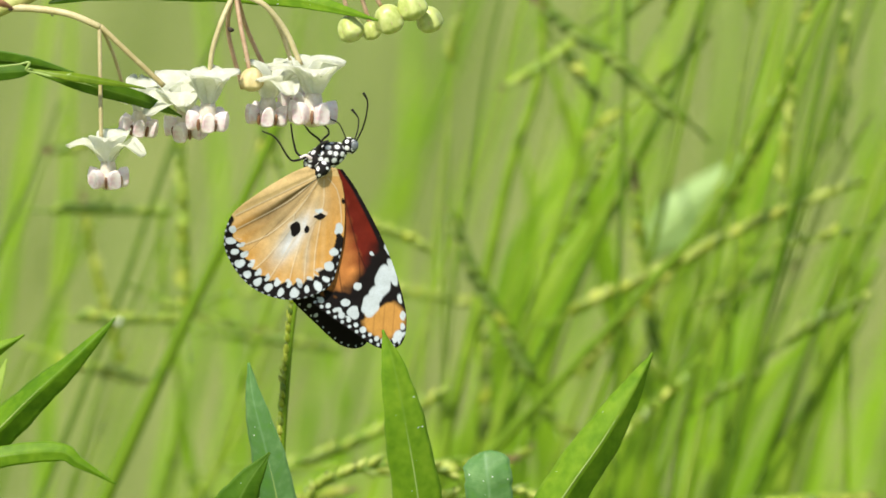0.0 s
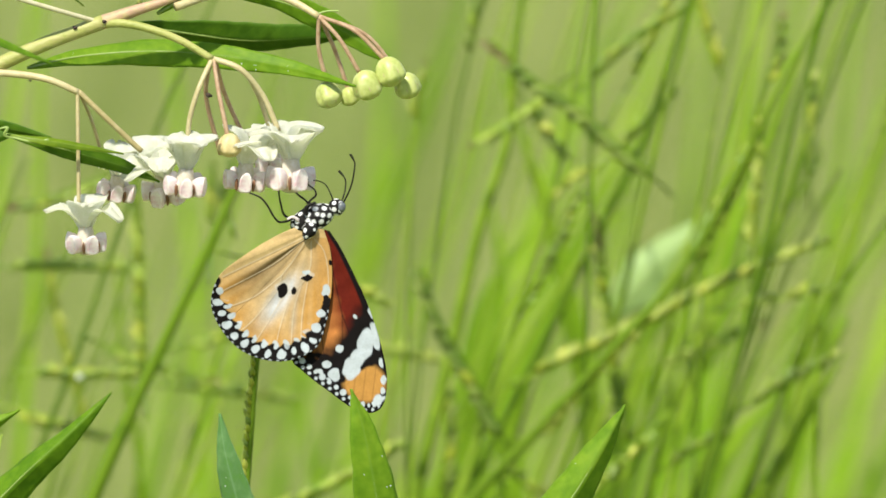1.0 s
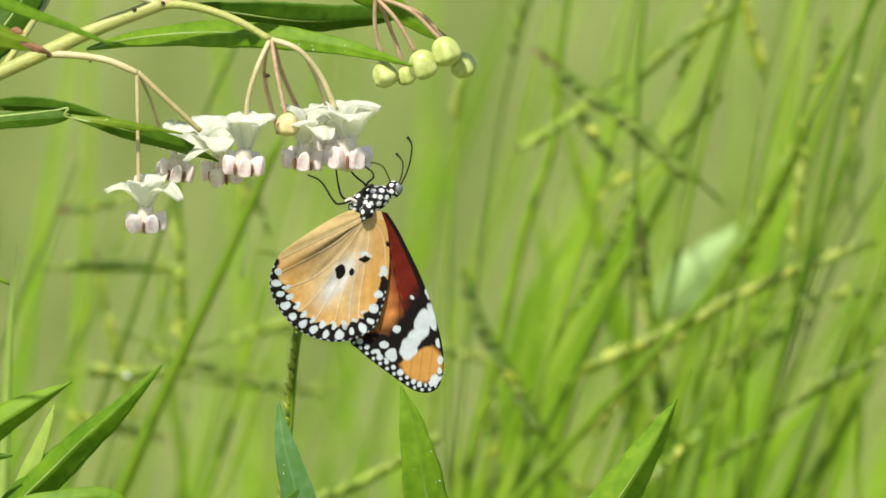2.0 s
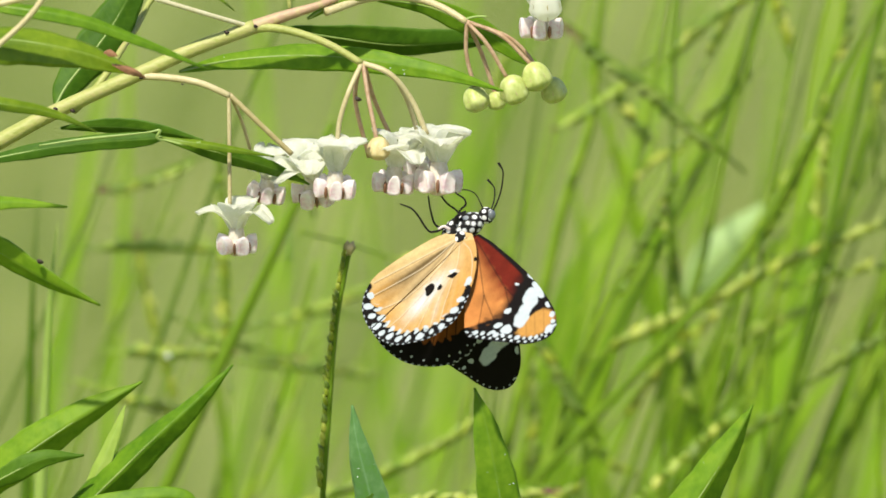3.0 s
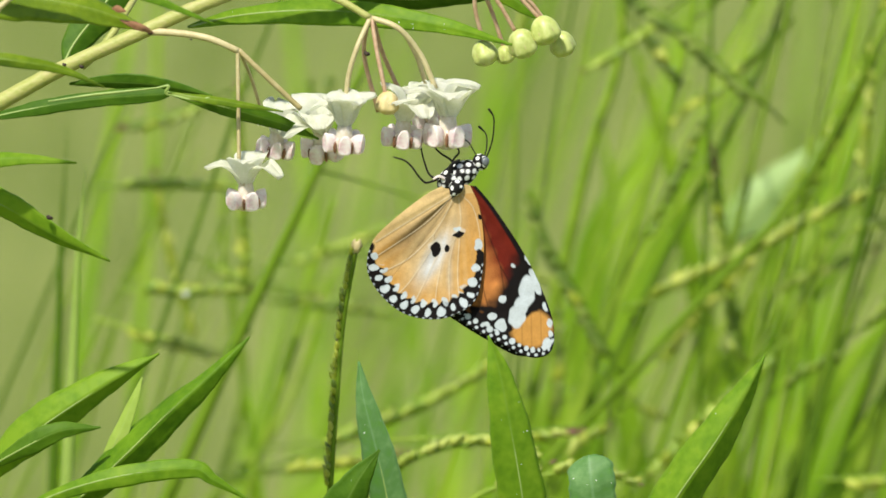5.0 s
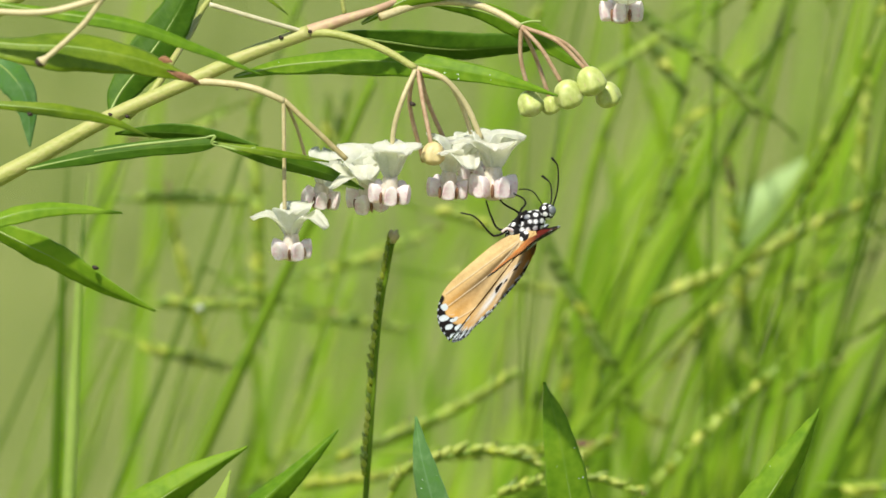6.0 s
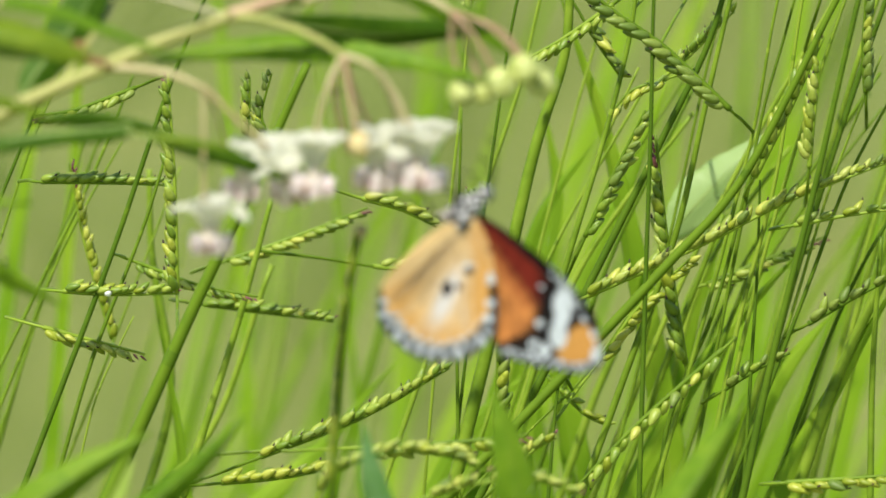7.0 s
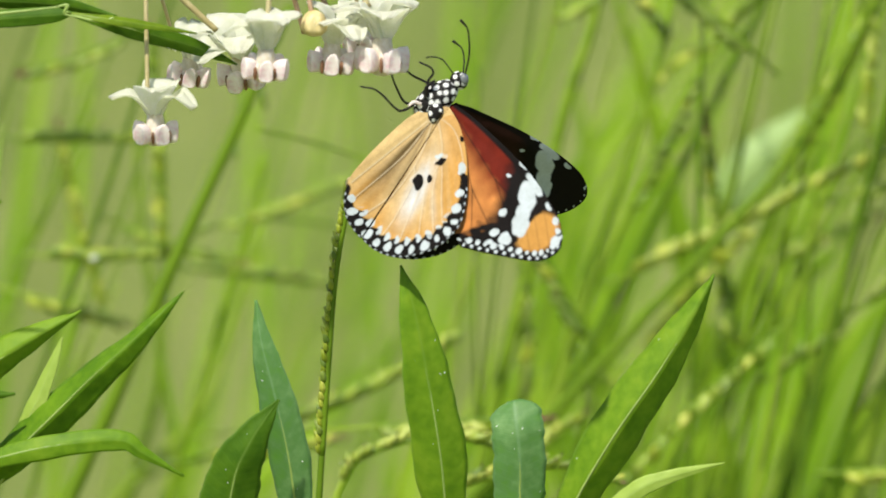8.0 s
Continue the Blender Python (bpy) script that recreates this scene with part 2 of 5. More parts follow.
# ---------------------------------------------------------------- plants
def stalk(parent, name, points, radius, mat=None, label="", sides=8, count=24):
    return part(name, tube(bmesh.new(), local(parent, points), radius, sides, count), mat or M_PEDICEL, parent, label)


DEW = []
for size in (0.00006, 0.00008, 0.00012):
    DEW.append(mesh_of("dew_drop", blob(bmesh.new(), Matrix(), size, size * 0.7, size, 10, 7), M_DEW))


DEW_LARGE = mesh_of("dew_drop", blob(bmesh.new(), Matrix(), 0.0007, 0.0006, 0.0007, 14, 10), M_DEW)


def leaf(parent, spine, width, mat=None, fold=0.25, face=0.0, label="", wave=0.04, blunt=False, rib=True, seed=0, curve=smooth, dew=0):
    """A lance-shaped leaf along its spine, folded at the midrib; face turns it about the spine (degrees, 0: flat to the lens)."""
    rng = random.Random(seed * 7 + len(spine))
    count, cols = 44, 11
    path = curve(local(parent, spine), count)
    grid, mid = [], []
    phase = rng.uniform(0, 6)
    for i, p in enumerate(path):
        f = i / count
        ahead = (path[min(i + 1, count)] - path[max(i - 1, 0)]).normalized()
        flat = ahead.cross(Vector((0, 1, 0)))
        flat = flat.normalized() if flat.length > 1e-6 else Vector((1, 0, 0))
        out = flat.cross(ahead).normalized()
        turn = radians(face + 14 * math.sin(2.3 * f + phase))
        side, up = flat * math.cos(turn) + out * math.sin(turn), out * math.cos(turn) - flat * math.sin(turn)
        wide = width * max(0.02, min(1, (f / 0.40 + 0.03) ** 0.75) * ((1 - max(0, (f - 0.40) / 0.60) ** 1.75) if not blunt else (1 - max(0, (f - 0.86) / 0.14) ** 3 * 0.75)))
        row = []
        for j in range(cols):
            s = j / (cols - 1) * 2 - 1
            ripple = wave * width * math.sin(9 * f + 4 * s + phase) * abs(s)
            row.append(p + side * (s * wide * (1 + 0.03 * math.sin(31 * f + phase + s) + 0.02 * math.sin(73 * f + 2 * phase - 3 * s))) + up * (fold * wide * (abs(s) - 0.4) + ripple))
        grid.append(row)
        mid.append(p - up * (fold * wide * 0.4))
    ob = part("leaf", sheet(bmesh.new(), grid, 0.0003), mat or M_LEAF, parent, label)
    layer = ob.data.color_attributes.new("blade", "FLOAT_COLOR", "POINT")
    marks = [(i / count * 60 * width / 0.0030 * 0.016, abs(j / (cols - 1) * 2 - 1), j / (cols - 1), 1) for _ in (0, 1) for i in range(count + 1) for j in range(cols)]
    layer.data.foreach_set("color", np.array(marks, np.float32).ravel())
    for k in range(dew):
        i, j = rng.randrange(8, 36), rng.choice((1, 2, 3, 4, 6, 7, 8, 9))
        drop = part("dew_drop", DEW[k % 3], None, ob, "tiny bright drop of dew")
        drop.location = grid[i][j].lerp(grid[i + 1][j], rng.random()) + Vector((0, -0.00018, 0))
    if rib:
        part("midrib", tube(bmesh.new(), mid[:-2:3], lambda f: 0.00020 * (1.15 - f) + width * 0.012, 6, 30), M_RIB, ob)
    return ob


PETAL = {}


def flower(parent, place, size, spin=0.0, nod=0.0, sway=0.0, label="white flower with a pale pink corona", close=0.0):
    """A hanging milkweed flower: five petals turned up round the stalk, five corona lobes below. place: its neck; size: the reach of a petal."""
    if not PETAL:
        for kind in range(3):
            grid = []
            for i in range(15):
                f = i / 14
                wide = (0.50 + 0.04 * kind) * math.sin(math.pi * (0.06 + 0.92 * f) ** 1.45) ** 0.5 + 0.04
                out = 0.10 + 0.98 * f ** (1.35 + 0.12 * kind) + 0.35 * max(0, f - 0.7) ** 1.3
                rise = 0.98 * math.sin(f * 1.55) ** 0.9 - (0.20 + 0.20 * kind) * max(0, f - 0.66) * 2
                row = []
                for j in range(17):
                    s = j / 8 - 1
                    frill = (0.035 * math.sin(6 * s + 4 * f + 2 * kind) + 0.055 * s * s * math.sin(13 * s - 5 * kind + 7 * f) + 0.03 * math.sin(21 * s + 3 * kind) * f**4) * f * f
                    row.append(Vector((out - 0.20 * s * s * wide + frill, s * wide * (1 + 0.06 * math.sin(11 * f + kind)), rise + 0.16 * s * s * wide + frill)))
                grid.append(row)
            PETAL[kind] = mesh_of("petal", sheet(bmesh.new(), grid, 0.012), M_PETAL)
        bm = bmesh.new()
        square = lambda a, k: math.copysign(abs(a) ** k, a)
        blob(bm, pose(0.46, 0, -0.42, 0, 6, 0), 0.27, 0.25, 0.34, 26, 18,
             lambda x, y, z: (square(x, 0.62) * (1 - 0.12 * z) - 0.45 * (1 - y * y) ** 2 * (1 - z * z) * max(0, x), square(y, 0.8) * (0.75 + 0.25 * x) * (1 - 0.2 * z), square(z, 0.62) * (0.9 + 0.16 * x) + 0.10 * math.sin(3 * x + 2 * y)))
        PETAL["lobe"] = mesh_of("corona_lobe", bm, M_CORONA)
        bm = bmesh.new()
        blob(bm, pose(0.45, 0, -0.52, 0, 4, 0), 0.07, 0.05, 0.20, 8, 8)
        PETAL["mark"] = mesh_of("corona_slit", bm, M_CORONA_MARK)
        bm = bmesh.new()
        tube(bm, [(0, 0, 0.12), (0, 0, -0.2), (0, 0, -0.62), (0, 0, -0.76)], lambda f: 0.22 + 0.07 * math.sin(f * 3.1), 12, 16)
        blob(bm, pose(0, 0, -0.74), 0.24, 0.24, 0.08, 12, 6)
        for k in range(5):
            blob(bm, pose(0, 0, 0, 0, 0, 72 * k + 72) @ pose(0.30, 0, -0.48, 0, 4, 0), 0.11, 0.08, 0.26, 8, 8)
        PETAL["column"] = mesh_of("flower", bm, M_COLUMN)
    ob = part("flower", PETAL["column"], None, parent, label)
    ob.matrix_basis = Matrix.Translation(local(parent, [place])[0]) @ pose(0, 0, 0, nod, sway, spin) @ Matrix.Scale(size, 4)
    for k in range(5):
        lift = pose(0, 0, 0, 0, -16 * math.sin(2.1 * k + spin * 7) - close - 5, 72 * k + 9 * math.sin(k * 1.7 + spin))
        petal = part("petal", PETAL[(k + int(spin)) % 3], None, ob)
        petal.matrix_basis = lift
        turn = pose(0, 0, 0, 0, 0, 72 * k + 36 + 5 * math.sin(k + spin))
        part("corona_lobe", PETAL["lobe"], None, ob).matrix_basis = turn
        part("corona_slit", PETAL["mark"], None, ob, "dark purple slit").matrix_basis = pose(0, 0, 0, 0, 0, 72 * k + 72)
    return ob


def bud(parent, place, radius, mat=None, sway=0.0, nod=0.0, label="round pale green flower bud", calyx=None, seam=True):
    """A globe of five closed petals with grooves between, and a small calyx on top."""
    bm = bmesh.new()

    def lobed(x, y, z):
        a = math.atan2(y, x)
        r = (1 - 0.24 * (1 - abs(math.cos(2.5 * a)) ** 0.7) * (1 - z * z * 0.6)) * (1 + 0.10 * max(0, -z) * (1 + z) * 4)
        return x * r, y * r, z * (0.86 if z < 0 else 1.15)

    blob(bm, Matrix(), radius, radius, radius, 30, 16, lobed)
    ob = part("flower_bud", bm, mat or M_BUD, parent, label)
    ob.matrix_basis = Matrix.Translation(local(parent, [place])[0]) @ pose(0, 0, 0, nod, sway, place[0] * 9000)
    for k in range(5):
        bm = bmesh.new()
        blob(bm, Matrix(), radius * 0.07, radius * 0.24, radius * 0.34, 8, 6)
        sepal = part("sepal", bm, calyx or M_BUD, ob)
        sepal.matrix_basis = pose(0, 0, 0, 0, 0, 72 * k) @ pose(radius * 0.50, 0, radius * 0.86, 0, -56, 0)
        if seam:
            arc = [Vector((math.sin(a) * radius * (0.83 + 0.06 * math.cos(a) ** 2), 0, math.cos(a) * radius)) for a in (1.0, 1.4, 1.8, 2.2, 2.6)]
            line = part("seam", tube(bmesh.new(), arc, lambda f: radius * 0.045 * math.sin(math.pi * (0.1 + 0.85 * f)), 5, 10), M_PEDICEL, ob, "brownish seam")
            line.matrix_basis = pose(0, 0, 0, 0, 0, 72 * k + 36)
    return ob


def scar(parent, place, r):
    bm = bmesh.new()
    blob(bm, Matrix.Translation(local(parent, [place])[0]) @ pose(0, 0, 0, 0, 35, 0), r * 0.75, r * 0.7, r * 0.6, 10, 8, lambda x, y, z: (x * (1 + 0.3 * z + 0.25 * math.sin(5 * y)), y * (1 + 0.2 * math.sin(7 * x)), z + 0.2 * x))
    part("bud_scar", bm, M_DARK, parent, "dark dry bud scar")


# ---------------------------------------------------------------- ground and far field
bm = bmesh.new()
bmesh.ops.create_grid(bm, x_segments=60, y_segments=60, size=900)
for w in bm.verts:
    w.co.z = -0.01 + (0.4 * noise.noise(w.co * 0.02) if w.co.length > 60 else 0)
ground = new("ground", mesh_of("ground", bm, M_GROUND))
tagged(ground, "sunlit olive-green grassy ground", "ground", kind="structure")


def blades(name, count, spread, tall, wide, mat, label, seed, lean=0.25, bend=0.25):
    """Folded tapering blades that grow from the ground; spread(rng) gives x and y."""
    rng = random.Random(seed)
    verts, faces = [], []
    for _ in range(count):
        x, y = spread(rng)
        h, w = tall * rng.uniform(0.6, 1.12), wide * rng.uniform(0.5, 1.3)
        turn, tilt = rng.gauss(0, 0.6), rng.gauss(lean, 0.18)
        deep, sag = rng.gauss(0, 0.12), rng.uniform(0.2, 1.0) * bend * (1 if rng.random() < 0.7 else -1)
        cx, cy = math.cos(turn) * w / 2, math.sin(turn) * w / 2
        base, steps = len(verts), 7
        for i in range(steps + 1):
            f = i / steps
            k = (1 - f**2.5) * (0.55 + 0.45 * min(1, f * 3))
            px, py, pz = x + h * (tilt * f + sag * f * f * f), y + h * deep * f, h * f * (1 - 0.18 * abs(sag) * f * f)
            verts += [(px - cx * k, py - cy * k, pz), (px + cy * k * 0.3, py - cx * k * 0.3, pz), (px + cx * k, py + cy * k, pz)]
        for i in range(steps):
            a = base + 3 * i
            faces += [(a, a + 1, a + 4, a + 3), (a + 1, a + 2, a + 5, a + 4)]
    data = bpy.data.meshes.new(name)
    data.from_pydata(verts, [], faces)
    for p in data.polygons:
        p.use_smooth = True
    data.materials.append(mat)
    return tagged(new(name, data), label, "grass", kind="stuff")


def right_stand(rng):
    y = rng.uniform(0.36, 0.95)
    return rng.uniform(-0.14, 0.02) * (1 + y / 2) - 0.05 * rng.random() ** 2, y


def left_stand(rng):
    y = rng.uniform(0.5, 1.2)
    return rng.uniform(-0.32, -0.12) * (1 + y / 2), y


def far_field(rng):
    y = 1.2 + 7 * rng.random() ** 1.5
    return rng.uniform(-0.22, 0.2) * (1 + y / 2), y


def around(rng):
    while True:
        x, y = rng.uniform(-6, 6), rng.uniform(-6, 12)
        if abs(x) > 1.6 or not -1.2 < y < 8:
            return x, y


def strip(rng):
    return rng.uniform(-1.6, 1.6), rng.uniform(-1.2, 8)


blades("meadow_grass", 170, right_stand, 0.78, 0.0075, M_MEADOW, "dense bright green blades of meadow grass", 3, 0.31, 0.12)
blades("meadow_grass", 8, left_stand, 0.70, 0.005, M_MEADOW, "sparse green blades of meadow grass", 5, 0.24, 0.2)
blades("field_grass", 700, far_field, 0.30, 0.008, M_FIELD, "hazy olive-green grass of the field behind", 8)
blades("low_grass", 5000, strip, 0.13, 0.006, M_FIELD, "low olive-green grass on the ground", 9)
blades("low_grass", 16000, around, 0.15, 0.008, M_FIELD, "low olive-green grass spread over the field", 10)

# ---------------------------------------------------------------- grass stems with seed heads
SPIKELET = {}
for kind, mat in (("young", M_SEED), ("fresh", M_SEED_FRESH), ("pale", M_SEED_PALE), ("old", M_SEED_DARK), ("tip", M_SEED_TIP)):
    bm = bmesh.new()
    thin = 0.6 if kind == "tip" else 1.0
    blob(bm, pose(0, 0, 0.0014), 0.00072 * thin, 0.00085 * thin, 0.0016, 8, 7, lambda x, y, z: (x * (1 - 0.35 * z), y * (1 - 0.35 * z), z))
    SPIKELET[kind] = mesh_of("spikelet", bm, mat)
bm = bmesh.new()
blob(bm, pose(0, 0, 0.0026, 0, 30, 0), 0.00022, 0.00022, 0.0010, 5, 4)
STIGMA = mesh_of("stigma", bm, M_DARK)


def seed_head(head, culm, thick=0.0003, dark=False, label="", size=1.0, side=1, red=0.12, seed=1, name="grass_seed_head", gap=0.00130, old=None):
    """A raceme along head (root to tip) with two rows of beads on one side, on a stalk that runs on from the root through culm."""
    rng = random.Random(seed)
    base = Vector(culm[-1])
    ob = thing(name, base, label or "green grass stalk with a beaded seed head", "grass", "grass seed heads")
    stalk(ob, "culm", [*reversed(culm), head[0], head[0].lerp(head[1], 0.06)], lambda f: thick * (1.3 - 0.3 * f), M_GRASS_DARK if dark else M_GRASS, count=36, sides=7)
    line = smooth(local(ob, head), 60)
    length = sum((b - a).length for a, b in zip(line, line[1:]))
    stalk(ob, "rachis", [p + base for p in line[::6]], lambda f: 0.00045 * size * (1.1 - 0.6 * f), M_GRASS_DARK if dark else M_GRASS, count=30, sides=6)
    main = "young" if side == 0 else ("young", "fresh", "fresh", "pale", "fresh")[rng.randrange(5)]
    n = max(4, int(length / ((gap if side else 0.0012) * size)))
    for k in range(n):
        f = (k + 0.5 + rng.uniform(-0.25, 0.25)) / n
        if rng.random() < 0.04:
            continue
        i = min(int(f * 60), 59)
        p = line[i].lerp(line[i + 1], f * 60 - i)
        ahead = (line[min(i + 2, 60)] - line[max(i - 1, 0)]).normalized()
        out = ahead.cross(Vector((0, 1, 0))).normalized() * side
        row = 1 if k % 2 else -1
        if side == 0:
            out = ahead.cross(Vector((0, 1, 0))).normalized() * (0.45 if row > 0 else -1.0)
        axis = (ahead * (0.9 if side else 1.3) + out * (0.42 + 0.14 * row) + Vector((0, row * 0.30 - 0.15, 0)) + Vector((rng.gauss(0, 0.09), rng.gauss(0, 0.09), rng.gauss(0, 0.09)))).normalized()
        kind = "tip" if f > (0.84 if red >= 1 else 0.94) and rng.random() < red * 6 else ("old" if rng.random() < ((0.7 if dark else 0.08) if old is None else old) else (main if rng.random() < 0.8 else "young"))
        s = size * rng.uniform(0.78, 1.12) * (1 - 0.35 * f**4) * (0.75 if kind == "tip" else 1.0)
        m = Matrix.Translation(p + out * 0.0005) @ axis.to_track_quat("Z", "X").to_matrix().to_4x4() @ Matrix.Scale(s, 4)
        part("spikelet", SPIKELET[kind], None, ob).matrix_basis = m
        if rng.random() < 0.26:
            part("stigma", STIGMA, None, ob, "dark withered stigma").matrix_basis = m
    return ob


def row_of(points, d):
    return [meadow(u, v, d) for u, v in points]


def footed(line):
    """A course from its foot in the ground, carried on below the given places at their own slope."""
    slope = (line[0].x - line[1].x) / max(line[1].z - line[0].z, 1e-4)
    slope = max(-0.9, min(0.9, slope))
    drop = min(0.10, line[0].z * 0.4)
    knee = line[0] + Vector((-slope * -drop, 0, -drop))
    foot = Vector((knee.x + slope * knee.z * 0.45, knee.y, -0.03))
    return [foot, knee.lerp(foot, 0.5) + Vector((slope * 0.03, 0, 0)), knee, *line]


STEMS, SWAYING = [], []


def stem(d, thick, dark, *points, own=None):
    """A bare stem from the ground through the given places."""
    (u, v), (x, y) = points[-1], points[-2]
    if v < 70:
        points = (*points, (u + (u - x) / (y - v) * 260 + 15, v - 260))
    STEMS.append((points, d))
    line = footed(row_of(points, d))
    base = Vector((line[0].x, d, 0))
    ob = thing("grass_plant", base, "dark green grass stem" if dark else "tall thin green grass stem", "grass plant", "tall grass plants")
    mat, thick = M_GRASS_DARK if dark else M_GRASS, thick * 0.62
    stalk(ob, "culm", line, lambda f: thick * (1.25 - 0.75 * f), mat, count=48, sides=8)
    course = flow(local(ob, line), 48)
    for i in (29, 39):
        way = (course[i + 1] - course[i - 1]).normalized() * thick * 1.6
        stalk(ob, "joint", [base + course[i] - way, base + course[i], base + course[i] + way], lambda f: thick * (1.25 - 0.75 * i / 48) * (0.94 + 0.10 * math.sin(math.pi * f)), mat, count=6, sides=8)
    SWAYING.append((ob, points, d, own))
    return ob


def branching(points, d):
    """The stalk of a seed head: back along its own line to the nearest stem, or down to the ground."""
    (u, v), (x, y) = points[:2]
    size = math.hypot(u - x, v - y)
    du, dv = (u - x) / size, (v - y) / size
    best = None
    for line, far in STEMS:
        path = flow([(*q, 0) for q in line], 40)
        for a, b in zip(path, path[1:]):
            ex, ey = b.x - a.x, b.y - a.y
            cross = du * ey - dv * ex
            if abs(cross) < 1e-6:
                continue
            reach, share = ((a.x - u) * ey - (a.y - v) * ex) / cross, ((a.x - u) * dv - (a.y - v) * du) / cross
            if 18 < reach < 330 and 0 <= share <= 1 and (best is None or reach < best[0]):
                best = (reach, far)
    if best:
        reach, far = best
        return [meadow(u + du * reach * 0.5, v + dv * reach * 0.5 - 2, (d + far) / 2), meadow(u + du * reach, v + dv * reach, far)]
    return None


def raceme(d, side, dark, size, *points, gap=0.00112, red=None, own=None, old=None, dew=0):
    """A seed head through the given places, on the stem that it branches from."""
    culm = branching(points, d)
    if culm is None and (culm := branching(points[::-1], d)):
        points, side = points[::-1], -side
    if culm is None:
        line = row_of(points, d)
        away = (line[0] - line[1]).normalized()
        near = line[0] + away * 0.006
        low = near + Vector((away.x * 0.012 - 0.002, 0, -0.03))
        culm = [near, low, Vector((low.x - 0.02, d, low.z * 0.5)), Vector((low.x - 0.04, d, -0.02))]
    k = len(bpy.data.objects)
    ob = seed_head(row_of(points, d), culm, 0.00027, dark, side=side, size=size, seed=k, red=(0.05 + 0.1 * (k % 3 == 0)) if red is None else red, gap=gap, old=old)
    course = smooth(local(ob, row_of(points, d)), 20)
    for i in range(dew):
        part("dew_drop", DEW_LARGE, None, ob, "bright round drop of dew").location = course[9 + 2 * i] + Vector((0, -0.0012, 0.0004))
    SWAYING.append((ob, points, d, own))


def blade(d, width, *points, mat=None):
    """A broad blade from the ground through the given places to its tip."""
    line = footed(row_of(points, d))
    base = Vector((line[0].x, d, 0))
    ob = thing("grass_plant", base, "broad bright green grass blade", "grass plant", "broad grass plants")
    leaf(ob, line, width, mat or M_MEADOW, 0.35, 25, seed=int(points[0][0]), curve=flow)
    stalk(ob, "sheath", [line[0], line[0].lerp(line[1], 0.5), line[0].lerp(line[1], 0.9)], lambda f: 0.0016 - 0.0006 * f, M_GRASS)
    SWAYING.append((ob, points, d, None))
    return ob


# bare stems: depth, thickness, darkness, then the course from low to high
stem(0.27, 0.0008, True, (-30, 420), (40, 250), (90, 120))
stem(0.24, 0.001, True, (75, 770), (200, 440), (300, 150), (335, 60))
stem(0.25, 0.0009, False, (90, 880), (160, 640), (260, 380), (300, 250))
stem(0.2, 0.0025, True, (240, 760), (330, 560), (440, 330), (540, 110), own="thick")
stem(0.29, 0.0016, False, (350, 790), (420, 570), (480, 350))
stem(0.26, 0.0005, False, (130, 860), (170, 700), (235, 560))
stem(0.36, 0.001, False, (20, 700), (60, 560), (190, 200))
stem(0.26, 0.0008, True, (812, 900), (808, 560), (816, 190))
stem(0.23, 0.0008, True, (968, 900), (978, 770), (992, 640))
stem(0.26, 0.0022, False, (900, 460), (950, 250), (1000, 90), (1010, -40))
stem(0.24, 0.001, False, (1010, 440), (1070, 240), (1115, 60), (1130, -40))
stem(0.23, 0.0009, True, (1130, 900), (1140, 560), (1152, 200), (1158, -30))
stem(0.26, 0.0013, True, (1060, 470), (1170, 250), (1260, 60), (1290, -40))
stem(0.25, 0.0012, False, (1100, 680), (1200, 400), (1250, 180), (1300, -30))
stem(0.23, 0.0016, True, (1180, 470), (1290, 350), (1400, 160), (1470, 20))
stem(0.25, 0.0008, False, (1190, 760), (1280, 440), (1340, 200), (1368, 40))
stem(0.22, 0.0013, True, (1310, 900), (1370, 620), (1440, 340), (1530, -40))
stem(0.25, 0.0009, False, (1240, 900), (1310, 560), (1370, 330), (1420, 0))
stem(0.26, 0.001, True, (1165, 900), (1180, 760), (1260, 560), (1330, 300))
stem(0.25, 0.0007, True, (1330, 640), (1340, 480), (1345, 320))
stem(0.25, 0.0008, True, (1440, 480), (1500, 320), (1590, 150))
stem(0.24, 0.0005, False, (940, 760), (1040, 660), (1110, 560))
stem(0.29, 0.0012, False, (1380, 560), (1490, 200), (1580, -80))
stem(0.33, 0.0018, False, (300, 850), (330, 820), (480, 470))
stem(0.34, 0.0018, False, (250, 900), (300, 700), (265, 430), (262, 300))
stem(0.3, 0.0016, False, (1080, 900), (1180, 640), (1280, 380))
stem(0.27, 0.0028, False, (1400, 900), (1470, 700), (1600, 420))
stem(0.25, 0.0014, False, (1540, 900), (1545, 650), (1560, 420))
stem(0.30, 0.0007, False, (30, 640), (110, 440), (215, 250))
stem(0.28, 0.0006, False, (0, 420), (60, 240), (110, 120))
stem(0.30, 0.0008, False, (80, 480), (180, 270), (235, 130))
stem(0.26, 0.0007, False, (1330, 760), (1400, 560), (1470, 330), (1560, 100))
stem(0.30, 0.0009, False, (870, 300), (920, 150), (955, 0))
stem(0.28, 0.0008, False, (1010, 430), (1050, 300), (1130, 120))
stem(0.26, 0.0006, True, (1325, 330), (1350, 200), (1390, 60), (1412, -20))
rng = random.Random(17)
for k in range(18):
    u, tilt = rng.uniform(800, 1480), rng.uniform(0.22, 0.46)
    stem(rng.uniform(0.27, 0.36), rng.uniform(0.0006, 0.0013), k % 3 == 0, (u, 900), (u + tilt * 420, 450), (u + tilt * 880 + rng.uniform(-30, 40), rng.uniform(-60, 260)))
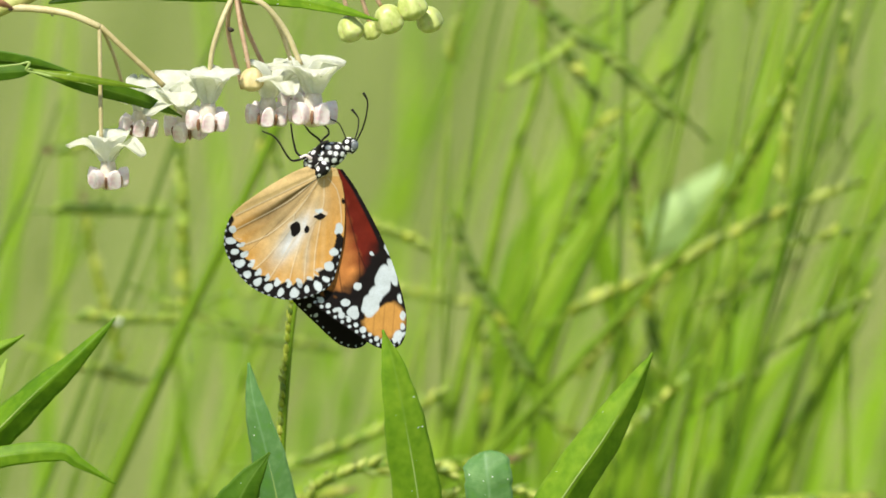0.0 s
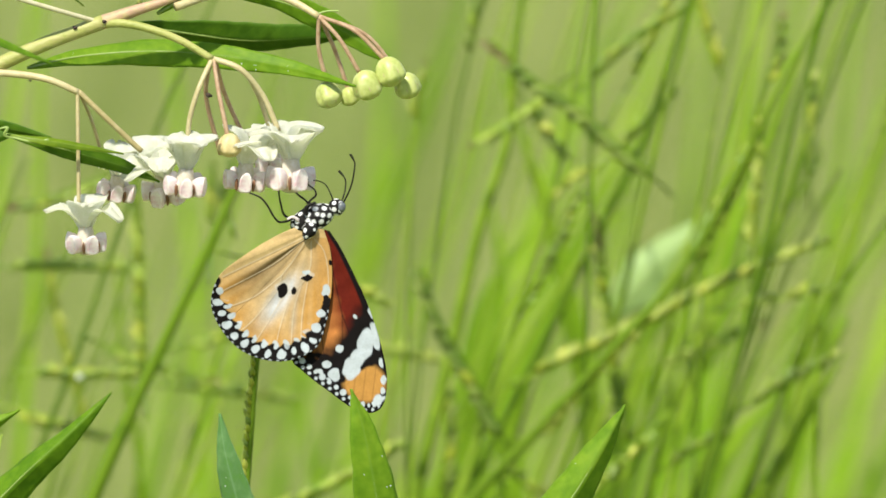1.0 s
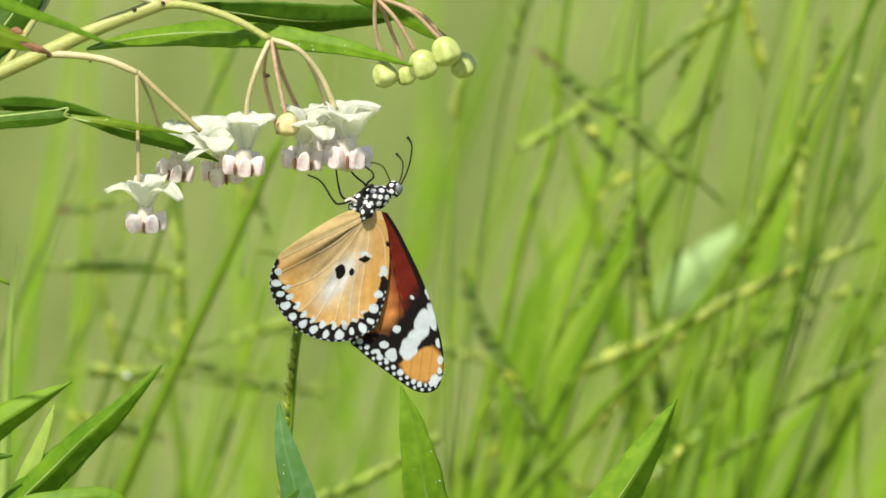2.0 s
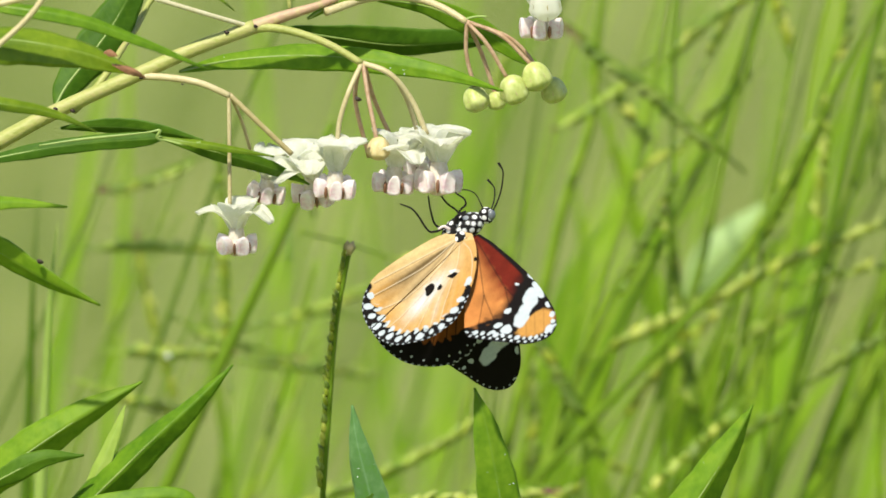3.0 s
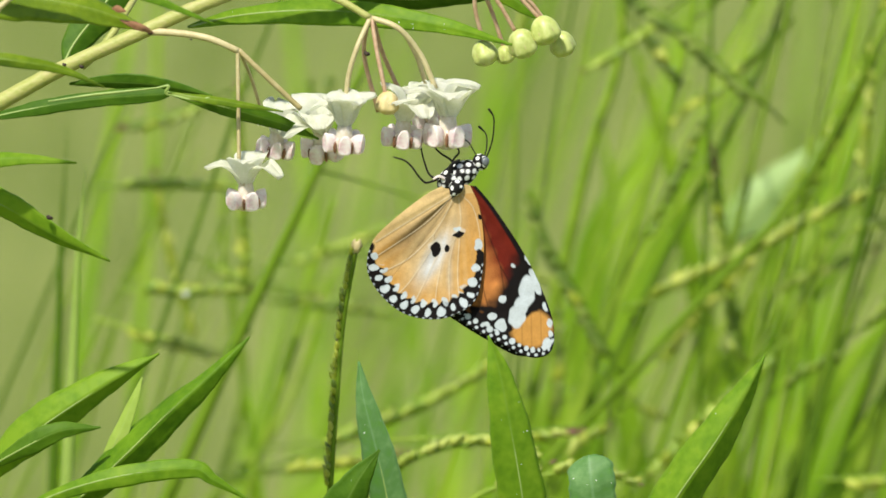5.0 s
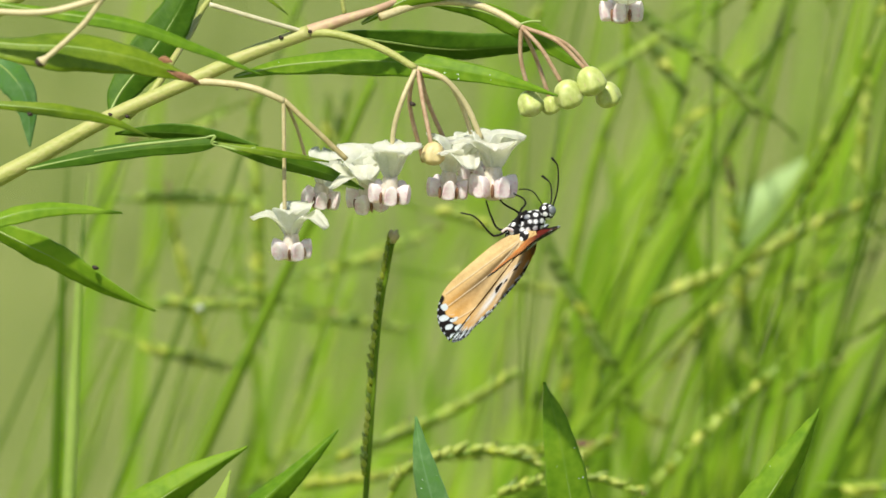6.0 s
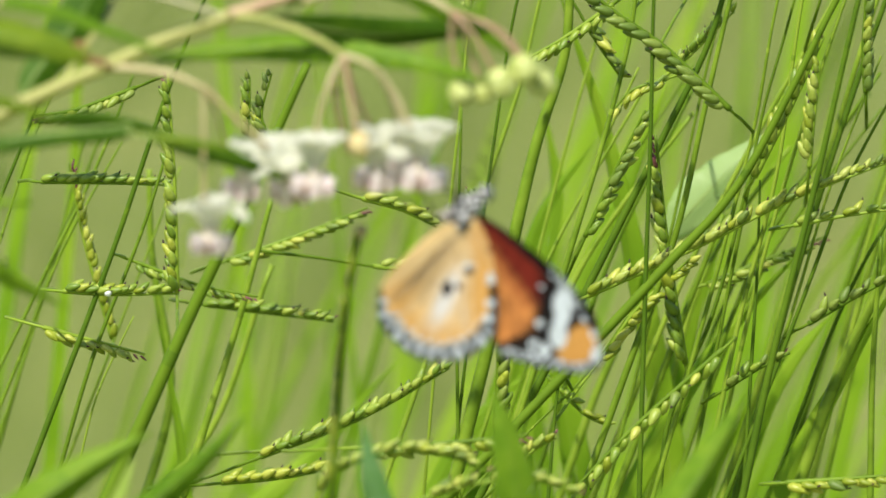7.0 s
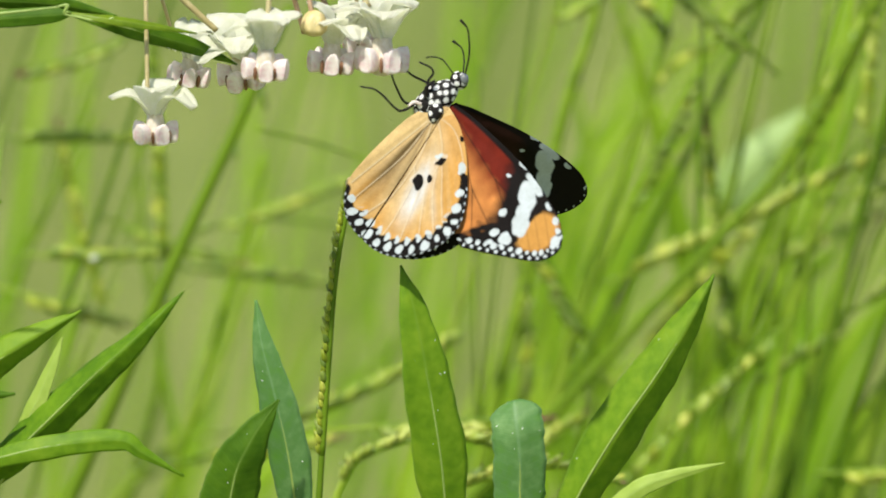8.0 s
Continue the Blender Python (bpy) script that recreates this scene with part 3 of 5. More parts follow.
for k in range(2):
    u, tilt = rng.uniform(-120, 300), rng.uniform(0.3, 0.46)
    stem(rng.uniform(0.28, 0.36), rng.uniform(0.0005, 0.0009), False, (u, 900), (u + tilt * 300, 600), (u + tilt * 600, rng.uniform(150, 300)))

# seed heads: depth, side of the beads, darkness, size, then the course from root to tip
raceme(0.26, 1, False, 1.0, (70, 322), (180, 324), (290, 328))
raceme(0.29, -1, False, 0.9, (196, 600), (150, 440), (120, 290), red=1)
raceme(0.25, -1, False, 1.05, (75, 580), (150, 600), (255, 628), red=1)
raceme(0.28, -1, False, 0.9, (240, 465), (350, 505), (455, 526), red=1)
raceme(0.24, 1, False, 1.0, (110, 516), (200, 522), (315, 520), dew=1)
raceme(0.24, 1, False, 1.1, (312, 520), (308, 330), (296, 130))
raceme(0.3, 1, False, 1.0, (360, 540), (480, 556), (590, 570))
raceme(0.31, -1, False, 1.0, (400, 462), (520, 420), (650, 368))
raceme(0.23, 1, False, 1.1, (640, 352), (710, 372), (772, 402))
raceme(0.22, 1, False, 1.1, (460, 810), (640, 740), (795, 652))
raceme(0.16, -1, False, 1.2, (650, 792), (800, 784), (935, 770), red=1)
raceme(0.22, 1, False, 1.1, (390, 856), (500, 846), (612, 825), red=1)
raceme(0.21, -1, False, 1.15, (1005, 878), (1130, 750), (1280, 618), gap=0.0021)
raceme(0.24, 1, False, 1.1, (1040, 525), (1230, 440), (1400, 355), (1580, 285))
raceme(0.25, 1, False, 1.25, (1213, 645), (1182, 440), (1160, 240), red=1, own="ruddy")
raceme(0.24, -1, True, 1.15, (1035, 420), (1085, 310), (1142, 196), own="beaded")
raceme(0.24, 1, False, 1.35, (1335, 315), (1400, 190), (1458, 66))
raceme(0.23, 1, True, 1.35, (1292, 195), (1235, 140), (1165, 75), (1085, 20), (997, -55), gap=0.0010, own="slanting", red=1, old=0.85)
raceme(0.25, -1, False, 1.0, (930, 106), (1000, 66), (1085, 8))
raceme(0.24, 1, False, 1.0, (1405, 400), (1490, 384), (1590, 370), gap=0.0021)
raceme(0.24, 1, True, 1.1, (1430, 575), (1500, 535), (1585, 490), gap=0.0021)
raceme(0.25, 1, True, 1.0, (1280, 692), (1340, 655), (1398, 626), gap=0.0021, red=1)
raceme(0.2, -1, False, 1.2, (1390, 856), (1480, 850), (1590, 842))
raceme(0.25, -1, True, 1.1, (1532, 165), (1528, 80), (1534, -20))
raceme(0.23, 1, False, 1.1, (1432, 298), (1440, 215), (1452, 110))
raceme(0.27, 1, False, 1.0, (828, 60), (832, 20), (850, -40))
raceme(0.27, 1, False, 0.9, (437, 240), (440, 195), (441, 135))
raceme(0.25, -1, False, 1.1, (1060, 640), (1130, 545), (1225, 455))
raceme(0.3, -1, False, 1.0, (1250, 505), (1370, 455), (1462, 420), red=1)
raceme(0.27, 1, False, 0.9, (990, 690), (1035, 735), (1080, 758), gap=0.0021)
raceme(0.26, 1, True, 1.1, (1035, 40), (1060, 80), (1100, 140))
raceme(0.25, -1, True, 1.0, (60, 205), (130, 195), (240, 155), red=1)
raceme(0.26, 1, True, 0.9, (470, 235), (462, 200), (480, 130))
raceme(0.2, 1, False, 1.0, (910, 830), (940, 800), (985, 775), red=1)
raceme(0.27, 1, False, 1.0, (1195, 120), (1240, 80), (1300, 20))
raceme(0.26, 1, False, 0.9, (1180, 140), (1120, 160), (1085, 195))
raceme(0.25, 1, False, 1.0, (1150, -10), (1230, -80), (1315, -132))
raceme(0.24, -1, True, 1.1, (1455, -10), (1470, -60), (1478, -130))
raceme(0.26, 1, False, 1.0, (1225, -20), (1270, -100), (1300, -170))
raceme(0.25, -1, False, 1.0, (1370, -30), (1345, -100), (1330, -170))
raceme(0.26, 1, True, 1.0, (930, -60), (945, -120), (970, -190))

raceme(0.23, 1, True, 1.25, (985, 640), (930, 535), (872, 428), (838, 334), gap=0.0010, old=0.8)
raceme(0.26, -1, True, 1.2, (876, 760), (881, 635), (876, 505), gap=0.0010, old=0.6)
raceme(0.30, 1, False, 1.1, (660, 472), (780, 488), (895, 510))

# broad blades: depth, half width, then the course from low to tip
blade(0.27, 0.0034, (1330, 980), (1450, 740), (1600, 480))
blade(0.33, 0.0036, (1200, 900), (1130, 500), (1075, 250), (985, -30))
blade(0.36, 0.0034, (1030, 900), (1000, 600), (1110, 330), (1180, 150))
blade(0.37, 0.0028, (820, 900), (900, 640), (960, 380), (1060, 240))
blade(0.36, 0.0042, (1150, 900), (1220, 560), (1290, 380))
blade(0.33, 0.003, (900, 930), (950, 700), (1060, 480))
blade(0.36, 0.003, (740, 930), (830, 760), (960, 640))
blade(0.33, 0.0034, (1260, 960), (1400, 640), (1470, 560))
blade(0.4, 0.003, (960, 900), (930, 600), (985, 330), (960, 180))
blade(0.33, 0.0016, (330, 900), (310, 740), (270, 520))
blade(0.42, 0.0026, (470, 880), (560, 800), (700, 640))
blade(0.31, 0.003, (1080, 940), (1250, 640), (1420, 440))
line = row_of(((1178, 430), (1222, 375), (1290, 305), (1372, 232)), 0.34)
pale = thing("grass_plant", (line[0].x - 0.15, 0.34, 0), "grass plant with one broad pale leaf", "grass plant", "broad grass plants")
stalk(pale, "culm", [Vector((line[0].x - 0.15, 0.34, -0.02)), line[0] + Vector((-0.06, 0, -0.25)), line[0] + Vector((-0.004, 0, -0.008)), line[0]], lambda f: 0.0012 - 0.0006 * f, M_GRASS, count=30)
leaf(pale, line, 0.0052, M_BLADE_PALE, 0.3, 10, "broad pale green leaf", seed=77)
SWAYING.append((pale, ((1270, 330),), 0.34, None))

# ---------------------------------------------------------------- the flowering milkweed branch
A0 = at(-700, 900, 0.0)
branch = thing("milkweed_branch", (A0.x, A0.y, 0), "arching milkweed branch with narrow leaves, white flowers and buds", "plant")
stalk(branch, "stem", [Vector((A0.x - 0.01, A0.y, -0.05)), at(-760, 2500), A0, at(-420, 545), at(-120, 405), at(0, 345), at(160, 262), at(305, 200), at(410, 155), at(515, 118)],
      lambda f: 0.0013 + 0.0030 * max(0, 0.75 - f) ** 1.5, M_STEM, count=80, sides=12)
stalk(branch, "stem_tip", [at(510, 120), at(570, 100), at(625, 84), at(700, 55, 0.004), at(800, 22, 0.006), at(880, 12, 0.006), at(985, 14, 0.005)], lambda f: 0.0004 + 0.0009 * max(0, 1 - 2.0 * f), M_STEM_RED, "reddish young stem tip", sides=10, count=40)
stalk(branch, "side_shoot", [at(190, 262), at(218, 238, 0.001), at(243, 208, 0.002), at(272, 164, 0.006), at(305, 115, 0.018), at(345, 52, 0.024), at(400, 22, 0.024), at(470, -14, 0.024)], lambda f: 0.00075 - 0.0003 * f, M_STEM)
stalk(branch, "peduncle", [at(510, 122), at(540, 121, -0.001), at(580, 128, -0.002), at(645, 152, -0.003), at(703, 187, -0.004)], lambda f: 0.00085 - 0.0002 * f, M_STEM)
stalk(branch, "peduncle", [at(300, 202), at(360, 206, -0.002), at(420, 218, -0.004), at(468, 240, -0.004)], lambda f: 0.0007 - 0.0001 * f, M_PEDICEL)
stalk(branch, "peduncle", [at(640, 95), at(730, 70, 0.004), at(810, 76, 0.004), at(850, 92, 0.002), at(890, 117, 0.0)], lambda f: 0.0008 - 0.0002 * f, M_PEDICEL)
stalk(branch, "peduncle", [at(505, 118), at(440, 98, -0.003), at(340, 66, -0.006)], lambda f: 0.00045, M_STALK_PALE, "bare pale stalk")
stalk(branch, "peduncle", [at(-60, 70, -0.043), at(60, 72, -0.043), at(120, 58, -0.043), at(152, 48, -0.043)], lambda f: 0.0006, M_PEDICEL, "spent tan stalk")
stalk(branch, "peduncle", [at(152, 50, -0.043), at(120, 92, -0.043), at(70, 138, -0.043), at(40, 162, -0.043)], lambda f: 0.0005 + 0.0006 * max(0, f - 0.9) * 10, M_PEDICEL, "spent tan stalk")
scar(branch, at(38, 164, -0.043), 0.0011)
scar(branch, at(150, 50, -0.043), 0.0009)
stalk(branch, "stem", [at(-120, 130, 0.01), at(0, 42, 0.01), at(75, 2, 0.01), at(150, -60, 0.01)], lambda f: 0.0016, M_STEM)
stalk(branch, "side_shoot", [at(578, 88, 0.005), at(572, 40, 0.005), at(572, 0, 0.005), at(575, -60, 0.005)], 0.0004, M_STEM)
stalk(branch, "side_shoot", [at(560, -30, 0.003), at(580, 20, 0.003), at(605, 52, 0.003)], 0.0004, M_STEM)
stalk(branch, "side_shoot", [at(770, 30, 0.003), at(776, 10, 0.003), at(782, -30, 0.003)], 0.0004, M_STEM)
for u, v in ((312, 205), (465, 128), (516, 118), (190, 262), (160, 258)):
    scar(branch, at(u, v, -0.0012), 0.00055)
scar(branch, at(385, 218, -0.004), 0.0003)

# stalks of the flowers: three on the left node, five on the middle one, five on the bud node
stalk(branch, "pedicel", [at(467, 238, -0.004), at(466, 330, -0.005), at(465, 440, -0.006)], 0.00036)
stalk(branch, "pedicel", [at(468, 238, -0.004), at(520, 290, -0.004), at(576, 345, -0.003)], 0.0005)
stalk(branch, "pedicel", [at(470, 240, -0.003), at(490, 290, 0.001), at(505, 345, 0.004)], 0.0003)
stalk(branch, "pedicel", [at(703, 187, -0.004), at(680, 235, -0.007), at(662, 290, -0.007), at(656, 350, -0.006)], 0.00045)
stalk(branch, "pedicel", [at(705, 187, -0.004), at(714, 250, -0.006), at(726, 318, -0.007), at(728, 334, -0.007)], lambda f: 0.0004 + 0.0014 * max(0, f - 0.72) / 0.28, M_PEDICEL_RED, "reddish stalk")
stalk(branch, "pedicel", [at(706, 187, -0.004), at(750, 205, -0.005), at(788, 250, -0.004), at(816, 315, -0.004)], 0.0005)
stalk(branch, "pedicel", [at(704, 186, -0.004), at(740, 198, -0.003), at(778, 245, 0.004), at(800, 310, 0.008)], 0.00045)
stalk(branch, "pedicel", [at(700, 188, -0.004), at(690, 240, 0.001), at(712, 352, 0.007)], 0.0004, M_PEDICEL_RED)
stalk(branch, "pedicel", [at(708, 190, -0.004), at(720, 240, 0.001), at(766, 350, 0.006)], 0.0004, M_PEDICEL_RED)
for points in (((890, 117, 0), (888, 170, 0.001), (903, 238, 0.002)), ((890, 117, 0), (920, 150, -0.001), (958, 215, -0.001)), ((890, 116, 0), (950, 142, 0), (1003, 195, 0)), ((891, 118, 0.001), (912, 165, 0.003), (938, 246, 0.004)), ((892, 117, 0.001), (970, 150, 0.003), (1030, 225, 0.004))):
    stalk(branch, "pedicel", [at(*p) for p in points], 0.00038, M_PEDICEL_RED, "reddish stalk")
stalk(branch, "bract", [at(888, 112), at(905, 108), at(925, 108)], lambda f: 0.0002, M_RIB)
scar(branch, at(695, 250, -0.001), 0.0007)

for u, v, d, r in ((905, 256, 0.002, 24), (940, 259, 0.004, 17), (972, 241, -0.001, 27), (1012, 219, 0.0, 27), (1041, 243, 0.004, 24)):
    bud(branch, at(u, v, d), r * 0.98e-4, sway=25 * math.sin(u * 1.3), nod=20 * math.cos(v * 2.1))
bud(branch, at(730, 341, -0.007), 0.0021, M_BUD_CREAM, sway=8, label="cream flower bud about to open", calyx=M_PEDICEL_RED)

for u, v, d, size, spin, nod, sway, close in ((476, 480, -0.006, 54, 46, 4, -3, -8), (532, 392, 0.010, 52, 26, 8, 6, -6), (612, 391, 0.005, 60, 62, 6, -20, -6), (653, 383, -0.010, 56, 18, 8, 2, 2),
                                             (757, 376, -0.003, 56, 22, 6, 4, 0), (836, 371, -0.004, 64, 52, 2, 2, 0), (802, 352, 0.009, 48, 34, 0, -6, -2)):
    flower(branch, at(u, v, d), size * 1e-4, spin, nod, sway, close=close)

L = "narrow lance-shaped green leaf"
leaf(branch, [at(380, 196, 0.001), at(470, 178, 0.006), at(600, 172, 0.007), at(730, 184, 0.007), at(850, 208, 0.004), at(952, 240, -0.004)], 0.0025, M_LEAF, 0.3, 18, L, seed=1, dew=8)
leaf(branch, [at(560, 122, 0.012), at(660, 138, 0.018), at(770, 152, 0.022), at(880, 150, 0.024), at(930, 152, 0.024)], 0.0030, M_LEAF_DARK, 0.45, -16, L, seed=2)
leaf(branch, [at(720, 72, 0.006), at(820, 88, 0.009), at(910, 130, 0.010), at(980, 175, 0.010), at(1030, 205, 0.009)], 0.0021, M_LEAF, 0.2, 10, L, seed=3)
leaf(branch, [at(608, 106, 0.001), at(690, 64, 0.002), at(790, 42, 0.002), at(900, 36, 0.002), at(1000, 38, 0.003)], 0.0019, M_LEAF, 0.3, 14, L, seed=4)
leaf(branch, [at(800, 24, 0.006), at(900, 10, 0.006), at(1010, 6, 0.006), at(1120, 8, 0.006), at(1250, 16, 0.006)], 0.0013, M_LEAF_PALE, 0.2, 10, L, seed=5)
leaf(branch, [at(10, 352, -0.003), at(70, 340, -0.004), at(150, 327, -0.005), at(240, 318, -0.006), at(346, 313, -0.006)], 0.0014, M_LEAF_DARK, 0.3, 20, "green leaf, bitten and folded over", blunt=True, seed=6)
leaf(branch, [at(168, 292, 0.001), at(230, 289, 0.000), at(300, 293, -0.001), at(360, 303, -0.002), at(420, 318, -0.003)], 0.0016, M_LEAF_DARK, 0.3, -8, "dark turned-up half of a bitten leaf", rib=False, seed=44)
# pale tube along the bitten edge: light on the rim put into colour
stalk(branch, "leaf_edge", [at(130, 322, -0.008), at(200, 313, -0.008), at(270, 307, -0.009), at(325, 302, -0.009), at(344, 300, -0.009), at(338, 311, -0.009), at(358, 318, -0.009), at(400, 325, -0.009), at(416, 321, -0.009)], lambda f: 0.00016 + 0.00012 * math.sin(9 * f) ** 2, M_RIB, "curled bitten leaf edge, pale where lit", count=50)
leaf(branch, [at(338, 309, -0.006), at(400, 328, -0.007), at(442, 339, -0.006), at(531, 366, -0.001), at(570, 382, 0.002), at(606, 399, 0.000)], 0.0015, M_LEAF_DARK, 0.3, -8, L, seed=7)
# thin strip added in a lighter green for the lit upper edge
leaf(branch, [at(343, 312, -0.008), at(400, 322, -0.009), at(470, 335, -0.008), at(545, 349, -0.006)], 0.0008, M_LEAF_YELLOW_LIT, 0.4, 30, "curled sunlit strip of leaf edge", rib=False, seed=8)
leaf(branch, [at(-120, 470, -0.022), at(-30, 436, -0.023), at(60, 422, -0.023), at(178, 432, -0.022)], 0.0017, M_LEAF, 0.35, 20, L, seed=9)
leaf(branch, [at(-100, 430, -0.014), at(-20, 470, -0.016), at(60, 510, -0.017), at(140, 560, -0.017), at(233, 607, -0.016)], 0.0027, M_LEAF, 0.3, -14, L, seed=10)
leaf(branch, [at(160, 252, 0.004), at(182, 214, 0.006), at(235, 148, 0.009), at(275, 90, 0.012), at(318, 10, 0.015), at(365, -90, 0.018)], 0.0040, M_LEAF_DARK, 0.3, 8, "broad dark green leaf with a pale midrib", seed=11)
leaf(branch, [at(-80, 50, -0.035), at(60, 75, -0.035), at(200, 100, -0.035), at(320, 145, -0.034), at(432, 194, -0.032)], 0.0014, M_LEAF, 0.35, 24, L, seed=12)
leaf(branch, [at(-140, 115, -0.028), at(0, 134, -0.028), at(110, 142, -0.027), at(220, 165, -0.026), at(315, 202, -0.024)], 0.0040, M_LEAF_YELLOW_LIT, 0.45, 42, "sunlit yellow-green leaf with a dry brown tip", seed=13)
leaf(branch, [at(262, 182, -0.0275), at(285, 190, -0.027), at(303, 197, -0.026), at(320, 206, -0.024)], 0.0007, M_DRY, 0.5, 20, "dry brown leaf tip", rib=False, seed=42)
leaf(branch, [at(248, 160, -0.0285), at(260, 162, -0.0285), at(272, 167, -0.0285)], 0.0006, M_DRY, 0.3, 0, "dry brown patch of leaf", rib=False, seed=43)
leaf(branch, [at(-120, 228, -0.030), at(0, 240, -0.030), at(90, 252, -0.029), at(160, 268, -0.027), at(232, 300, -0.025)], 0.0012, M_LEAF_YELLOW_LIT, 0.3, 12, L, seed=14)
leaf(branch, [at(60, 0, 0.03), at(150, 4, 0.03), at(260, 4, 0.03), at(365, 4, 0.03)], 0.0014, M_LEAF, 0.3, 20, L, seed=15)
leaf(branch, [at(345, -30, 0.03), at(380, 12, 0.03), at(430, 48, 0.03), at(478, 88, 0.03)], 0.0006, M_LEAF_YELLOW_LIT, 0.3, 20, "thin yellowing leaf", seed=16)
leaf(branch, [at(500, -60, 0.006), at(535, -20, 0.006), at(570, 15, 0.006), at(602, 45, 0.006)], 0.0012, M_LEAF, 0.3, 10, L, seed=17)
leaf(branch, [at(740, -80, 0.006), at(725, -30, 0.006), at(705, 15, 0.006), at(690, 45, 0.006)], 0.0014, M_LEAF_PALE, 0.3, 10, L, seed=18)
leaf(branch, [at(-60, 150, 0.03), at(-20, 180, 0.03), at(10, 230, 0.03), at(16, 312, 0.03)], 0.0030, M_LEAF_BLUE, 0.3, 10, "bluish green leaf", seed=19)
scar(branch, at(128, 528, -0.019), 0.0007)
scar(branch, at(18, 254, -0.0315), 0.0006)

# ---------------------------------------------------------------- another flower cluster that hangs in from above
B0 = at(-900, 900, 0.05)
cluster = thing("milkweed_branch", (B0.x, B0.y, 0), "overhanging milkweed stem with a white flower", "plant")
stalk(cluster, "stem", [Vector((B0.x, B0.y, -0.05)), at(-900, 900, 0.05), at(-500, -350, 0.04), at(300, -620, 0.0), at(900, -480, -0.02), at(1030, -300, -0.005)], lambda f: 0.003 - 0.002 * f, M_STEM, count=60)
stalk(cluster, "pedicel", [at(1030, -300, -0.005), at(1040, -130, -0.006), at(1042, 30, -0.006)], 0.00055, M_PEDICEL)
stalk(cluster, "pedicel", [at(1030, -300, -0.005), at(1120, -180, -0.004), at(1160, -20, -0.004)], 0.00045, M_PEDICEL)
stalk(cluster, "pedicel", [at(1030, -300, -0.005), at(1180, -200, -0.002), at(1235, -30, -0.002)], 0.00045, M_PEDICEL)
bud(cluster, at(1053, 57, -0.007), 0.0029, M_PETAL, 6, 0, "large white closed flower bud", calyx=M_PETAL)
flower(cluster, at(1045, 70, 0.000), 0.0058, 15, 0, 0, close=4)
flower(cluster, at(1160, 0, -0.004), 0.0050, 45, 4, 8)
flower(cluster, at(1235, -22, -0.002), 0.0050, 80, 4, -6)

# ---------------------------------------------------------------- leafy shoots below
def shoot(name, foot, label, top):
    base = Vector((foot.x, foot.y, 0))
    ob = thing(name, base, label, "plant", "leafy milkweed shoots")
    stalk(ob, "stem", [base + Vector((0, 0, -0.06)), base.lerp(top, 0.6), top], lambda f: 0.0028 - 0.0014 * f, M_STEM, sides=10)
    return ob


top = at(905, 1120, 0.0)
centre = shoot("milkweed_shoot", at(915, 1500, 0.002), "upright milkweed shoot with pointed green leaves", top)
leaf(centre, [top, at(900, 1000, -0.004), at(890, 880, -0.007), at(867, 740, -0.009), at(847, 640, -0.009), at(828, 573, -0.008)], 0.0043, M_LEAF, 0.22, -12, L, seed=31, dew=7)
leaf(centre, [top, at(1005, 1000, -0.003), at(1014, 930, -0.004), at(1014, 870, -0.005), at(1010, 825, -0.005), at(1006, 786, -0.003)], 0.0041, M_LEAF_BLUE, 0.25, 8, "shaded bluish leaf with a bitten blunt tip", blunt=True, seed=32, dew=8)
top = at(640, 1120, 0.004)
second = shoot("milkweed_shoot", at(650, 1500, 0.004), "milkweed shoot with a twisted bluish leaf", top)
leaf(second, [top, at(662, 980, 0.0), at(650, 860, -0.002), at(628, 760, -0.003), at(608, 680, -0.003), at(598, 612, -0.002)], 0.0033, M_LEAF_BLUE, 0.3, 22, "twisted green leaf in bluish shade", seed=33, dew=8)
leaf(second, [top, at(560, 1000, -0.008), at(562, 900, -0.011), at(592, 830, -0.012), at(635, 768, -0.011)], 0.0045, M_LEAF_DARK, 0.3, -14, L, seed=34, dew=4)
top = at(1040, 1140, 0.0)
third = shoot("milkweed_shoot", at(1030, 1500, 0.0), "milkweed shoot with one long leaning leaf", top)
leaf(third, [top, at(1080, 1000, -0.004), at(1150, 870, -0.006), at(1225, 760, -0.006), at(1275, 680, -0.005), at(1314, 608, -0.004)], 0.0041, M_LEAF, 0.85, 6, L, seed=35, dew=3)
leaf(third, [top, at(1130, 1010, -0.008), at(1190, 950, -0.010), at(1250, 925, -0.010), at(1330, 905, -0.009)], 0.0016, M_LEAF_PALE, 0.3, 10, "slim pale green leaf", seed=36)
top = at(-40, 900, 0.0)
left = shoot("milkweed_shoot", at(-60, 1500, 0.0), "milkweed shoot with spreading pointed leaves", top)
leaf(left, [top, at(72, 862, -0.004), at(164, 782, -0.006), at(247, 702, -0.007), at(322, 634, -0.007), at(394, 562, -0.006)], 0.0031, M_LEAF, 1.0, 14, L, seed=37)
leaf(left, [at(-120, 850, 0.002), at(-40, 775, 0.0), at(40, 710, -0.001), at(140, 645, -0.001), at(234, 592, 0.0)], 0.0036, M_LEAF, 0.85, 8, L, seed=38)
leaf(left, [at(105, 865, -0.004), at(136, 795, -0.004), at(166, 730, -0.0045), at(188, 676, -0.0045), at(204, 634, -0.004)], 0.0015, M_LEAF_PALE, 0.3, 20, "pale young leaf", seed=39)
leaf(left, [at(-30, 880, -0.004), at(60, 838, -0.008), at(170, 808, -0.010), at(290, 795, -0.010), at(330, 815, -0.010), at(395, 852, -0.009)], 0.0019, M_LEAF, 0.35, 24, "green leaf with its thin tip bent down", seed=40)
